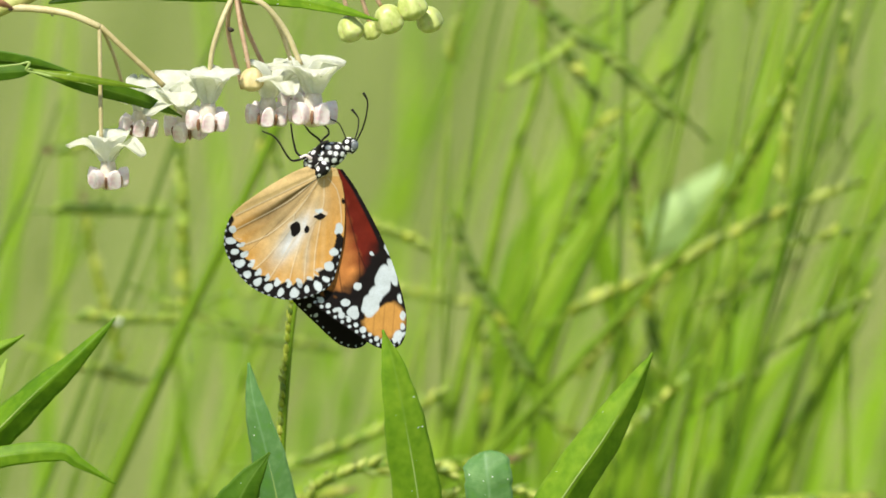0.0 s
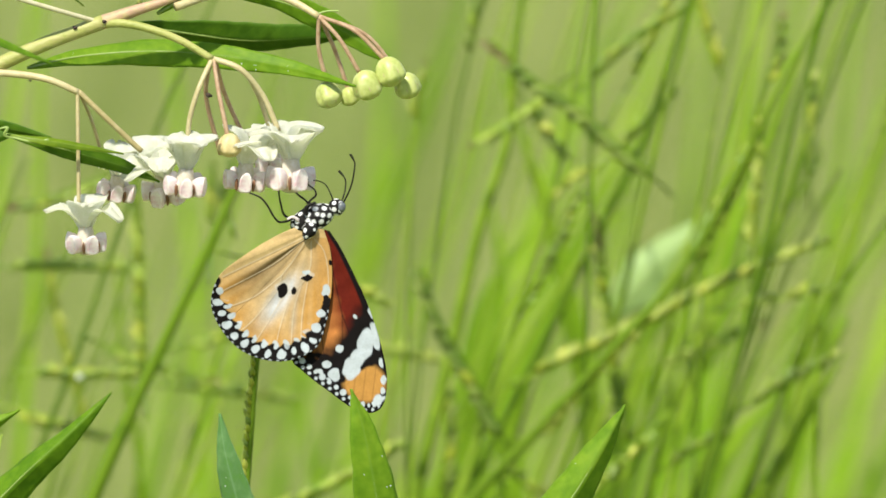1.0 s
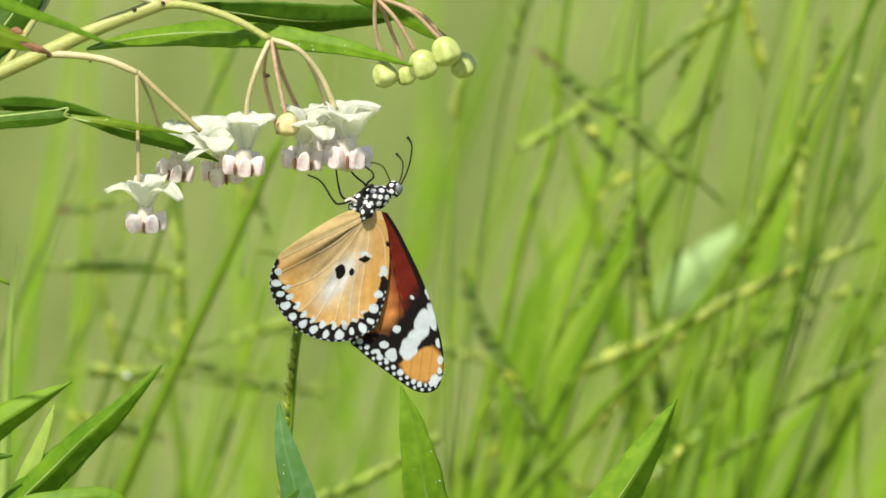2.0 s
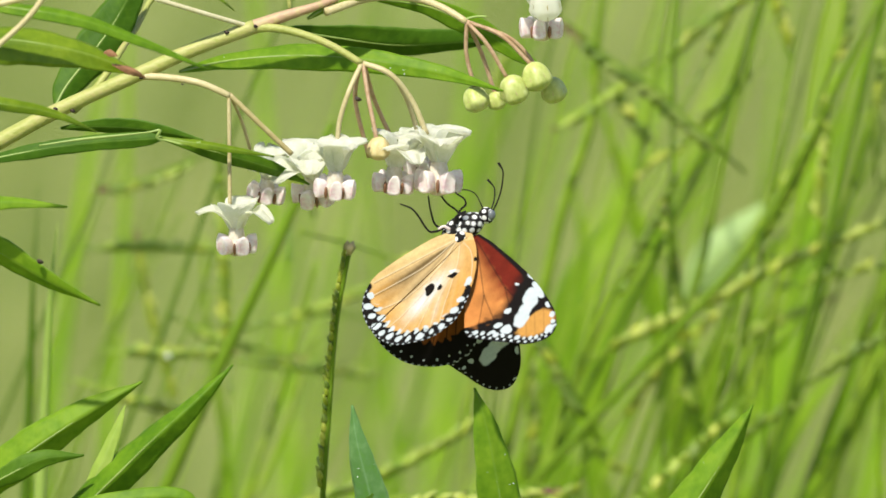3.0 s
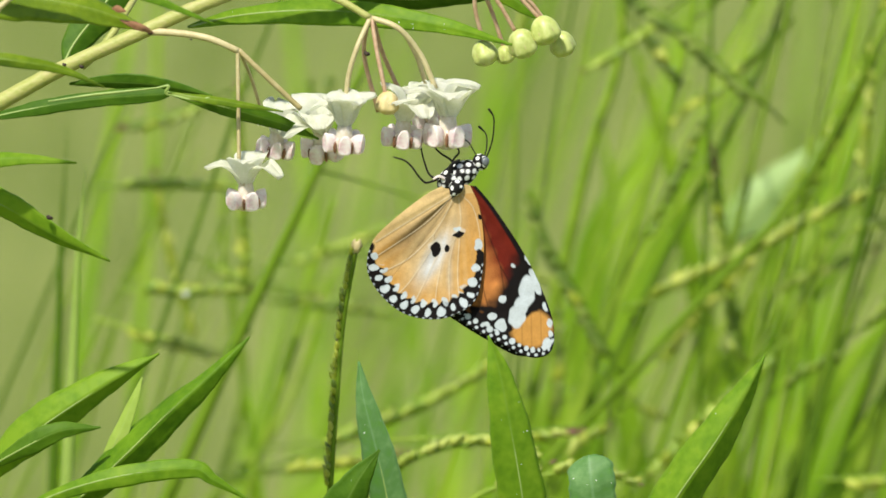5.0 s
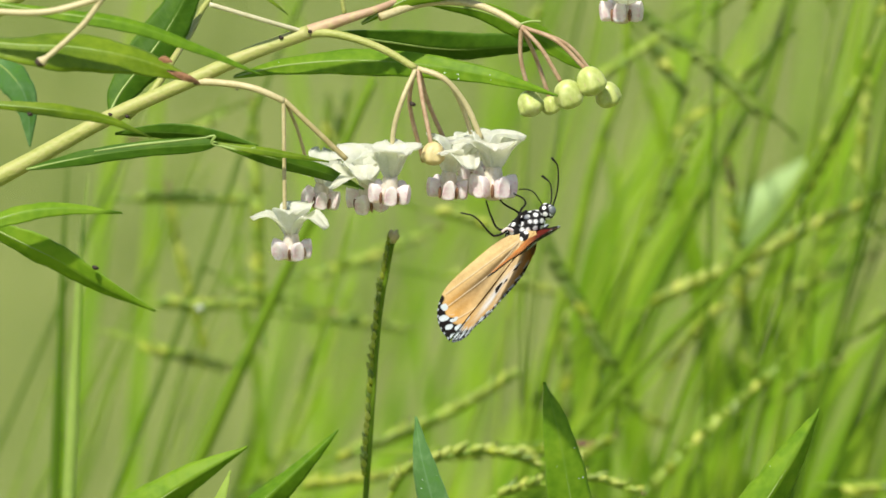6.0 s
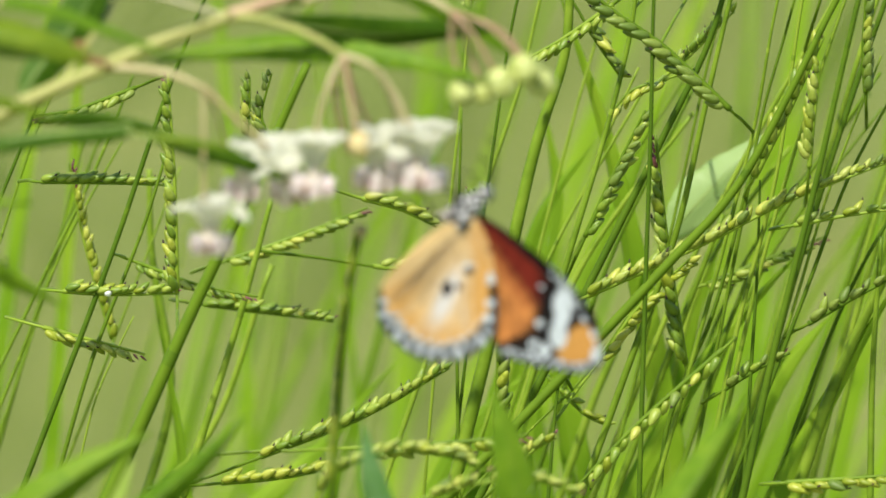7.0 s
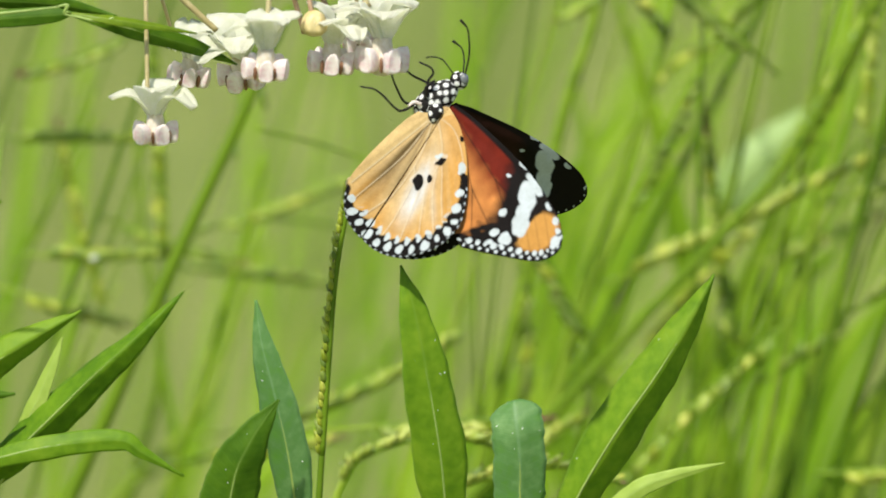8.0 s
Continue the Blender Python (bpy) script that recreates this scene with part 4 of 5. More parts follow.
leaf(left, [at(-80, 800, -0.008), at(0, 755, -0.010), at(60, 728, -0.010), at(130, 722, -0.009)], 0.0020, M_LEAF_DARK, 0.35, 16, L, seed=41)

# a seed head close behind the branch, upright, and one lying low
near_head = seed_head([at(580, 900, 0.03), at(590, 760, 0.03), at(604, 600, 0.03), at(626, 472, 0.03)], (at(574, 1000, 0.03), at(560, 1700, 0.03), Vector((at(540, 2500, 0.03).x, 0.03, -0.02))), 0.0005, True, "upright dark green grass seed head", 0.62, 1, seed=91, red=0, gap=0.0012, old=0.25)
stalk(near_head, "rachis", [at(580, 900, 0.03), at(590, 760, 0.03), at(604, 600, 0.03), at(626, 478, 0.03)], lambda f: 0.00055 - 0.00015 * f, M_GRASS_DARK)
part("dry_tip", blob(bmesh.new(), Matrix.Translation(local(near_head, [at(627, 474, 0.029)])[0]) @ pose(0, 0, 0, 0, 15, 0), 0.0008, 0.0006, 0.0012, 14, 10, lambda x, y, z: (x * (1 + 0.5 * z + 0.3 * math.sin(6 * y)), y, z + 0.3 * math.sin(7 * x))), M_PEDICEL, near_head, "dry tan tip")
seed_head([at(660, 965, 0.10), at(690, 928, 0.10), at(790, 896, 0.10), at(880, 906, 0.10), at(945, 934, 0.10)], (at(645, 1000, 0.10), at(590, 1800, 0.10), Vector((at(560, 2500, 0.10).x, 0.10, -0.02))), 0.0005, False, "drooping green grass seed head", 1.05, 1, seed=92)
seed_head([at(840, 975, 0.09), at(930, 950, 0.09), at(1020, 945, 0.09), at(1100, 972, 0.09)], (at(770, 1020, 0.09), at(690, 1800, 0.09), Vector((at(660, 2500, 0.09).x, 0.09, -0.02))), 0.0005, False, "low green grass seed head with purple tip", 1.0, 1, seed=93, red=0.2)
for points, wide, mat, label in ((((60, 1500), (92, 860), (100, 700), (108, 540), (122, 400)), 0.0009, M_LEAF_PALE, "pale grass stem beside the shoot"), (((50, 1500), (66, 860), (72, 700), (78, 520), (88, 330)), 0.0008, M_GRASS_DARK, "dark grass stem beside the shoot")):
    d = 0.10 if mat == M_LEAF_PALE else 0.16
    line = [at(u, v, d) for u, v in points]
    side_stem = thing("grass_plant", (line[0].x - 0.02, d, 0), label, "grass plant", "tall grass plants")
    stalk(side_stem, "culm", [Vector((line[0].x - 0.02, d, -0.02)), *line], lambda f: wide * (1.5 - 1.45 * f * f), mat, count=40)



# ---------------------------------------------------------------- butterfly
MM = 1e-4
TILT = radians(24)
AXIS = Vector((math.cos(TILT), 0, math.sin(TILT)))
butterfly = thing("butterfly", at(722, 362, -0.004), "orange butterfly with black, white-spotted wing borders", "butterfly")


def outline(points, count):
    return np.array([(p.x, p.y) for p in smooth([(*q, 0) for q in points], count)])


def near_line(pts, line):
    """Distance of points to a polyline, and how far along it."""
    a, b = line[:-1], line[1:]
    ab = b - a
    run = np.concatenate([[0], np.cumsum(np.hypot(*ab.T))])
    best, along = np.full(len(pts), 1e9), np.zeros(len(pts))
    for k in range(len(a)):
        f = np.clip(((pts - a[k]) @ ab[k]) / (ab[k] @ ab[k] + 1e-12), 0, 1)
        d = np.hypot(*(pts - a[k] - f[:, None] * ab[k]).T)
        hit = d < best
        best[hit], along[hit] = d[hit], run[k] + f[hit] * (run[k + 1] - run[k])
    return best, along


def step(x, edge, soft):
    return np.clip((edge - x) / soft + 0.5, 0, 1)[:, None]


def paint(base, color, mask):
    return base * (1 - mask) + np.array(color) * mask


def oval(p, u, v, ru, rv, turn=0.0, soft=0.16):
    c, s = math.cos(radians(turn)), math.sin(radians(turn))
    x, y = p[:, 0] - u, p[:, 1] - v
    return step(np.sqrt(((x * c + y * s) / ru) ** 2 + ((y * c - x * s) / rv) ** 2), 1.0, soft)


def wavy(p, scale, seed):
    """Cheap smooth noise in -1..1."""
    r = np.random.RandomState(seed)
    total = np.zeros(len(p))
    for k in range(6):
        a = r.uniform(0, 6.28)
        total += np.sin((p[:, 0] * math.cos(a) + p[:, 1] * math.sin(a)) / scale * (1 + 0.35 * k) + r.uniform(0, 6.28))
    return total / 3.5


BLACK, WHITE = (0.010, 0.008, 0.008), (0.66, 0.75, 0.82)
HIND = outline(((18, 0), (30, 40), (32, 100), (22, 162), (2, 208), (-52, 229), (-110, 219), (-152, 186), (-178, 134), (-166, 84), (-128, 50), (-62, 9), (-18, -6), (18, 0)), 300)
FORE = outline(((18, 3), (43, 44), (84, 132), (108, 207), (118, 268), (106, 312), (68, 316), (14, 280), (-30, 246), (-48, 222), (-36, 150), (-10, 40), (2, 4), (18, 3)), 300)
HIND_RIM = HIND[60:206]
FORE_RIM = FORE[106:208]
FORE_COSTA = FORE[0:112]
HIND_VEINS = (((-14, 12), (-60, 34), (-158, 82)), ((-16, 16), (-70, 60), (-168, 112)), ((-10, 14), (-34, 52), (-56, 80)), ((-56, 80), (-102, 116), (-156, 138)), ((-56, 80), (-58, 100), (-54, 112)),
              ((-58, 100), (-104, 156), (-134, 182)), ((-52, 116), (-84, 168), (-104, 200)), ((-42, 116), (-58, 168), (-68, 214)), ((-20, 92), (-34, 140), (-40, 212)), ((-4, 20), (-5, 60), (-12, 80)),
              ((-10, 88), (-20, 150), (-22, 206)), ((2, 16), (20, 42), (26, 100), (16, 190)), ((-54, 112), (-34, 106), (-12, 84)))
HIND_SPOTS = ((-34, 107, 4.5, 6, -20), (22, 122, 7, 8, 0), (29, 57, 3, 5, 0))
HIND_GEMS = ((-54, 106, 10, 14, 14), (-11, 84, 10, 8, -8))
HIND_WHITE = ((22, 106, 8, 11, 0), (24, 143, 4, 12, 8), (-13, 74, 7, 3, -10))
FORE_VEINS = (((10, 12), (40, 150)), ((40, 150), (60, 200)), ((10, 12), (0, 150)), ((0, 150), (14, 270)), ((0, 150), (-30, 240)), ((40, 150), (40, 290)), ((60, 190), (70, 300)))
FORE_WHITE = ((97, 186, 7, 24, -12), (80, 200, 14, 28, 8), (56, 242, 15, 20, 10), (67, 224, 12, 17, 25), (62, 152, 3, 4, 0), (78, 103, 4, 8, -20), (91, 145, 5, 11, -18), (35, 208, 6, 8, 0),
              (12, 234, 8, 7, 20), (26, 252, 10, 12, 20), (0, 251, 8, 9, 0), (13, 267, 7, 8, 0), (108, 232, 4, 9, 0))


def torn(p, amount, scale, seed):
    """Points shifted a little, so that marks drawn there get uneven edges."""
    return p + amount * np.stack([wavy(p, scale, seed), wavy(p, scale, seed + 1)], 1)


def gem(p, u, v, ru, rv, turn=0.0):
    """A mark with four soft corners."""
    c, s = math.cos(radians(turn)), math.sin(radians(turn))
    x, y = np.abs((p[:, 0] - u) * c + (p[:, 1] - v) * s), np.abs((p[:, 1] - v) * c - (p[:, 0] - u) * s)
    return step((x / ru) ** 1.3 + (y / rv) ** 1.3, 1.0, 0.2)


def bell(x, middle, width):
    return np.exp(-(((x - middle) / width) ** 2))


def hind_colors(p, dorsal):
    m, s = near_line(p, HIND_RIM)
    x, y = -(p[:, 0] + 10), p[:, 1] - 14
    r, angle = np.hypot(x, y), np.arctan2(y, x)
    fan = 0.5 + 0.5 * np.sin(angle * 46 + 2.2 * wavy(p, 40, 3))
    c = np.tile((0.77, 0.56, 0.285), (len(p), 1))
    # deeper orange towards the border and along the front edge
    c = paint(c, (0.68, 0.36, 0.08), (np.clip((86 - m) / 50, 0, 1) * (0.55 + 0.35 * fan))[:, None])
    c = paint(c, (0.74, 0.40, 0.11), (np.clip((p[:, 0] + 14) / 26, 0, 1) * 0.75)[:, None])
    # cream band at the back edge; grey-tan bands behind it, with painted fold shade
    c = paint(c, (0.86, 0.63, 0.30), (0.9 * step(angle, 0.47, 0.10)[:, 0] * (0.75 + 0.25 * fan))[:, None])
    c = paint(c, (0.20, 0.13, 0.055), (bell(angle, 0.62, 0.10) * (0.75 + 0.25 * fan) * np.clip((175 - r) / 60, 0, 1))[:, None])
    c = paint(c, (0.46, 0.33, 0.16), (bell(angle, 0.50, 0.03) * 0.7 * np.clip((165 - r) / 60, 0, 1))[:, None])
    c = paint(c, (0.36, 0.26, 0.13), (bell(angle, 0.84, 0.06) * 0.75 * np.clip((150 - r) / 40, 0, 1))[:, None])
    c = paint(c, (0.66, 0.44, 0.19), (bell(angle, 1.12, 0.16) * 0.5 * np.clip((90 - r) / 40, 0, 1))[:, None])
    # whitish bloom behind the large spot
    streak = bell(p[:, 0] + 0.62 * (p[:, 1] - 140), -70, 17) * bell(p[:, 1], 120, 36)
    c = paint(c, (0.80, 0.82, 0.86), (np.clip(1.7 * streak, 0, 1) * (0.75 + 0.25 * fan))[:, None])
    c = paint(c, (0.80, 0.72, 0.58), (0.6 * bell(p[:, 0], -38, 13) * bell(p[:, 1], 150, 40) * fan)[:, None])
    c *= (1 + 0.05 * wavy(p, 14, 15) + 0.03 * wavy(p, 4, 16))[:, None]
    if dorsal:
        c = np.tile((0.30, 0.095, 0.020), (len(p), 1)) * (0.8 + 0.2 * fan[:, None])
    for line in HIND_VEINS:
        course = np.array([(q.x, q.y) for q in smooth([(*q, 0) for q in line], 10)]) if len(line) > 2 else np.array(line, float)
        # dark line offset beside each vein: the vein's shadow side painted in
        d, _ = near_line(p - (1.6, 1.4), course)
        c = paint(c, (0.13, 0.08, 0.035), (0.12 + 0.35 * bell(angle, 0.62, 0.3))[:, None] * step(d, 1.4, 1.3))
        d, _ = near_line(p, course)
        c = paint(c, (0.04, 0.02, 0.01) if dorsal else (0.84, 0.72, 0.52), (0.85 if dorsal else 0.6) * step(d, 1.0, 0.8))
    flat, p = p, torn(p, 1.6, 5, 21)
    if not dorsal:
        for q in HIND_GEMS:
            c = paint(c, (0.80, 0.76, 0.70), 0.6 * gem(p, q[0] + 1, q[1] - 4, q[2] + 3, q[3] + 2, q[4]))
    for q in HIND_WHITE:
        c = paint(c, WHITE, oval(p, *q))
    for q in HIND_GEMS:
        c = paint(c, BLACK, gem(p, *q))
    for q in HIND_SPOTS:
        c = paint(c, BLACK, oval(p, *q))
    p = flat
    s = s + 2.2 * wavy(p, 31, 44)
    edge = 27 + 2.5 * np.sin(s / 25 * 2 * math.pi) + 1.5 * wavy(p, 9, 5)
    fade = np.clip((s - 8) / 40, 0.5, 1) * np.clip((s.max() - s) / 50, 0.3, 1)
    if not dorsal:
        ring = np.hypot((m - edge - 1) * 0.9, ((s + 12.5) % 25 - 12.5) * 0.9) / 6.6
        c = paint(c, WHITE, 0.9 * step(ring + 0.25 * wavy(p, 5, 11), 1, 0.2) * step(-s, -45, 30) * step(s, s.max() - 38, 12))
    c = paint(c, BLACK, step(m, edge * fade * (1.7 if dorsal else 1), 3))
    k, beat = np.floor(s / 25), (s % 25) - 12.5
    size = 7.2 + 1.3 * np.sin(k * 2.7)
    wob = 0.14 * wavy(p, 4.5, 8)
    c = paint(c, WHITE, step(np.hypot((m - 13 - 1.8 * np.sin(k * 1.9)) * 0.92, beat * (1 + 0.12 * np.sin(k * 3.3))) / (size * (0.3 if dorsal else 1)) + wob, 1, 0.16))
    k2, beat2 = np.floor((s + 12.5) / 25), ((s + 12.5) % 25) - 12.5
    c = paint(c, WHITE, (not dorsal) * step(np.hypot((m - 26) * 0.9, beat2) / (5.2 + 1.5 * np.sin(k2 * 3.1)) + wob, 1, 0.18) * step(-s, -120, 30) * step(s, s.max() - 38, 12))
    c = paint(c, WHITE, 0.7 * step(np.hypot(m - 0.5, (beat2 % 12.5) - 6.2) / 2.6, 1, 0.4))
    return np.clip(c, 0.005, 0.9)


def fore_colors(p, dorsal):
    m, s = near_line(p, FORE_RIM)
    k_m, _ = near_line(p, FORE_COSTA)
    r = np.hypot(*p.T)
    inner = p[:, 0] - 0.20 * p[:, 1]
    c = np.tile((0.17, 0.018, 0.009), (len(p), 1))
    warm = np.clip((14 - inner + 5 * wavy(p, 12, 7)) / 38, 0, 1) * np.clip((p[:, 1] + 15) / 60, 0.2, 1)
    warm = np.maximum(warm, np.clip((p[:, 1] - 150) / 30, 0, 1) * np.clip((16 - inner) / 22, 0, 1))
    c = paint(c, (0.68, 0.27, 0.075), warm[:, None])
    c *= (1 + 0.18 * wavy(p, 16, 2))[:, None]
    if dorsal:
        c = paint(c, (0.035, 0.014, 0.010), np.clip((inner + 25) / 40, 0.15, 0.97)[:, None])
    # black outer part
    reach = p[:, 1] * 0.58 + 0.81 * p[:, 0] + 4 * wavy(p, 9, 4)
    c = paint(c, BLACK, step(-reach, -136, 22))
    c = paint(c, BLACK, step(-(p[:, 1] + 7 * wavy(p, 6, 12)), -213, 14))
    c = paint(c, BLACK, step(k_m, 5 + 0.03 * r, 3))
    for a, b in FORE_VEINS:
        d, _ = near_line(p, np.array((a, b), float))
        c = paint(c, BLACK, 0.5 * step(d, 1.3, 1.2))
    if not dorsal:
        patch = oval(p, 78, 266, 38, 34, 20, 0.25) * step(-p[:, 1] - 0.55 * (p[:, 0] - 70) + 6 * wavy(p, 7, 19), -246, 8)
        c = paint(c, (0.66, 0.34, 0.085), patch * step(-m, -14, 3))
        stripe = np.abs(((p[:, 0] + 0.12 * p[:, 1]) % 17) - 8.5)[:, None]
        c = paint(c, (0.10, 0.05, 0.02), patch * 0.28 * np.clip((1.6 - stripe) / 0.9, 0, 1))
    p = torn(p, 1.7, 6, 31)
    for i, q in enumerate(FORE_WHITE):
        if dorsal and i in (9, 10, 11):
            q = (q[0], q[1], q[2] * 0.5, q[3] * 0.5, q[4])
        c = paint(c, WHITE, oval(p, *q, soft=0.14))
    gap = 15.0
    k, beat = np.floor(s / gap), (s % gap) - gap / 2
    if not dorsal:
        c = paint(c, BLACK, step(m, 15, 2))
        c = paint(c, WHITE, step(np.hypot(m - 13.5, beat) / (4.6 + 1.3 * np.sin(k * 2.3)), 1, 0.2))
    c = paint(c, WHITE, step(np.hypot(m - 5, ((s + gap / 2) % gap) - gap / 2) / (3.0 if not dorsal else 1.7), 1, 0.25))
    if not dorsal:
        c = paint(c, WHITE, oval(p, 102, 296, 8, 10, 30) + 0 * c[:, :1])
        for q in ((112, 262, 4, 8, 0), (110, 280, 5, 6, 0)):
            c = paint(c, WHITE, oval(p, *q))
    return np.clip(c, 0.005, 0.9)


def cut(line, below):
    """The half of a closed outline on one side of the hindwing's fold."""
    made = []
    for p, q in zip(line[:-1], line[1:]):
        f, g = (p @ FOLD_NORMAL - 12) * below, (q @ FOLD_NORMAL - 12) * below
        if f >= 0:
            made.append(p)
        if f * g < 0:
            made.append(p + (q - p) * f / (f - g))
    return np.array([*made, made[0]])


def wing(name, line, colors, far, label, shift, bow, root=(0, 0), hub=None):
    """A thin hollow wing or piece of one, both faces with their own scales. The mesh lies in the closed pose, its root in the origin."""
    n, steps = 420, 84
    hub = np.array([line[:, 0].mean() * 0.55, line[:, 1].mean() * 0.8]) if hub is None else np.array(hub, float)
    run = np.concatenate([[0], np.cumsum(np.hypot(*np.diff(line, axis=0).T))])
    place = np.linspace(0, run[-1], n, endpoint=False)
    ring = np.stack([np.interp(place, run, line[:, k]) for k in (0, 1)], 1)
    f = np.linspace(0, 1, steps + 1)[1:] ** 0.8
    flat = np.concatenate([[hub], (hub + f[:, None, None] * (ring - hub)[None]).reshape(-1, 2)])
    r, angle = np.hypot(*flat.T), np.arctan2(flat[:, 1], -flat[:, 0])
    away = np.clip((flat[:, 0] * math.sin(TILT) + flat[:, 1] * math.cos(TILT)) / bow, 0, 1.05)
    fold = np.arctan2(flat[:, 1] - 14, -(flat[:, 0] + 10))
    puff = -34 * away * (1 - away) + 1.6 * (bell(fold, 0.52, 0.05) - bell(fold, 0.64, 0.06)) * np.clip(r / 90, 0, 1) * (bow < 200) + 0.9 * np.sin(angle * 21) * np.clip(r / 120, 0, 1) + 0.5 * wavy(flat, 12, 7)
    edge = np.ones(len(flat))
    edge[-n:] = 0.15
    sign = 1 if far else -1
    verts, shades = [], []
    for dorsal in (False, True):
        y = sign * (puff + (-0.9 if dorsal else 0.9) * edge + shift)
        verts.append(np.stack([flat[:, 0] - root[0], y, root[1] - flat[:, 1]], 1) * MM)
        shades.append(colors(flat, dorsal))
    size = len(flat)
    faces = []
    for half in (0, size):
        faces += [(half, half + 1 + k, half + 1 + (k + 1) % n) for k in range(n)]
        for a in range(steps - 1):
            b = half + 1 + a * n
            faces += [(b + k, b + n + k, b + n + (k + 1) % n, b + (k + 1) % n) for k in range(n)]
    b = 1 + (steps - 1) * n
    faces += [(b + k, size + b + k, size + b + (k + 1) % n, b + (k + 1) % n) for k in range(n)]
    data = bpy.data.meshes.new(name)
    data.from_pydata(np.concatenate(verts).tolist(), [], faces)
    layer = data.color_attributes.new("scales", "FLOAT_COLOR", "POINT")
    rgba = np.concatenate([np.concatenate(shades), np.ones((2 * size, 1))], 1)
    layer.data.foreach_set("color", rgba.ravel().astype(np.float32))
    data.polygons.foreach_set("use_smooth", np.ones(len(data.polygons), bool))
    data.materials.append(M_WING)
    return part(name, data, None, butterfly, label)


def spotted(name, m, rx, ry, rz, spots, radius, label, shape=None, seed=4):
    """A black furry body part with white spots."""
    bm = bmesh.new()
    blob(bm, Matrix(), 1, 1, 1, 96, 64)
    data = mesh_of(name, bm, M_BODY)
    co = np.array([w.co[:] for w in data.vertices])
    c = np.tile((0.012, 0.011, 0.011), (len(co), 1))
    rng = np.random.RandomState(seed)
    for k in range(spots):
        z = 1 - 2 * (k + 0.5) / spots
        a = k * 2.39996 + rng.uniform(-0.2, 0.2)
        q = np.array((math.sqrt(1 - z * z) * math.cos(a), math.sqrt(1 - z * z) * math.sin(a), z))
        c = paint(c, (0.74, 0.75, 0.76), step(np.sqrt((((co - q) * (rx, ry, rz)) ** 2).sum(1)), radius * rng.uniform(0.75, 1.15), radius * 0.25))
    for w, v in zip(data.vertices, co):
        q = shape(*v) if shape else v
        w.co = m @ Vector((q[0] * rx, q[1] * ry, q[2] * rz))
    layer = data.color_attributes.new("scales", "FLOAT_COLOR", "POINT")
    layer.data.foreach_set("color", np.concatenate([c, np.ones((len(c), 1))], 1).ravel().astype(np.float32))
    return part(name, data, None, butterfly, label)


def b(u, v, y=0.0):
    """A place on the butterfly, in tenths of a millimetre from its wing root."""
    return Vector((u, y, -v)) * MM


def along(u, v, y=0.0, lean=24):
    return Matrix.Translation(b(u, v, y)) @ pose(0, 0, 0, 0, -lean, 0)


def jointed(points):
    """A course that stays straight between its joints."""
    made = [points[0]]
    for a, b in zip(points, points[1:]):
        made += [a.lerp(b, 0.12), a.lerp(b, 0.88)]
    return [*made, points[-1]]


spotted("thorax", along(-2, -19), 0.0041, 0.0021, 0.0023, 62, 0.00043, "black thorax with white spots")
spotted("head", along(40, -39), 0.0014, 0.0013, 0.0015, 14, 0.00045, "black head with white spots", seed=9)
spotted("abdomen", along(-56, 26, 0, 28), 0.0056, 0.0009, 0.0012, 40, 0.00034, "slim dark abdomen", lambda x, y, z: (x, y * (1 + 0.2 * x), z * (1 + 0.2 * x)), seed=2)
for y in (-17, 17):
    spotted("wing_base", along(-8, 1, y, 60), 0.0017, 0.0012, 0.0012, 14, 0.00036, "black wing base with white spots", lambda x, y, z: (x, y, z * (1 + 0.35 * x)), seed=12)
for y in (-8, 8):
    part("eye", blob(bmesh.new(), Matrix.Translation(b(48, -40, y)), 0.0008, 0.0006, 0.0009), M_EYE, butterfly, "glossy dark grey eye")
part("antenna", tube(bmesh.new(), [b(50, -44, -4), b(62, -68, -8), b(70, -98, -12), b(71, -120, -14), b(64, -133, -14)], lambda f: 0.00014 + 0.00012 * max(0, f - 0.75) * 4, 7, 40), M_BLACK, butterfly)
part("antenna", tube(bmesh.new(), [b(48, -46, 6), b(55, -68, 16), b(55, -86, 22), b(44, -100, 26)], lambda f: 0.00013 + 0.00012 * max(0, f - 0.75) * 4, 7, 40), M_BLACK, butterfly)
part("proboscis", tube(bmesh.new(), [b(36, -46, -6), b(30, -62, -8), b(20, -80, -8), b(6, -86, -6), b(-2, -86, -2)], 0.00011, 6, 40), M_BLACK, butterfly)
for points in (((-28, -24, -12), (-50, -15, -16), (-63, -16, -20), (-88, -56, -24), (-112, -67, -22)), ((-30, -18, 6), (-50, -22, 10), (-58, -46, 14), (-62, -76, 14)),
               ((-12, -30, -16), (-8, -50, -22), (6, -66, -24), (-14, -84, -20)), ((-6, -34, 8), (-10, -46, 14), (-30, -62, 16), (-42, -80, 16))):
    part("leg", tube(bmesh.new(), jointed([b(*p) for p in points]), lambda f: 0.00025 - 0.00012 * f, 7, 60), M_BLACK, butterfly)
part("leg", tube(bmesh.new(), jointed([b(-14, -28, -18), b(-12, -42, -22), b(4, -50, -24)]), lambda f: 0.0005 - 0.00034 * f, 8, 20), M_BLACK, butterfly)
part("leg", tube(bmesh.new(), [b(-26, -18, -16), b(-36, -24, -19), b(-46, -20, -20)], lambda f: 0.0003 - 0.0001 * f, 8, 12), M_CORONA, butterfly, "folded leg with a white band")

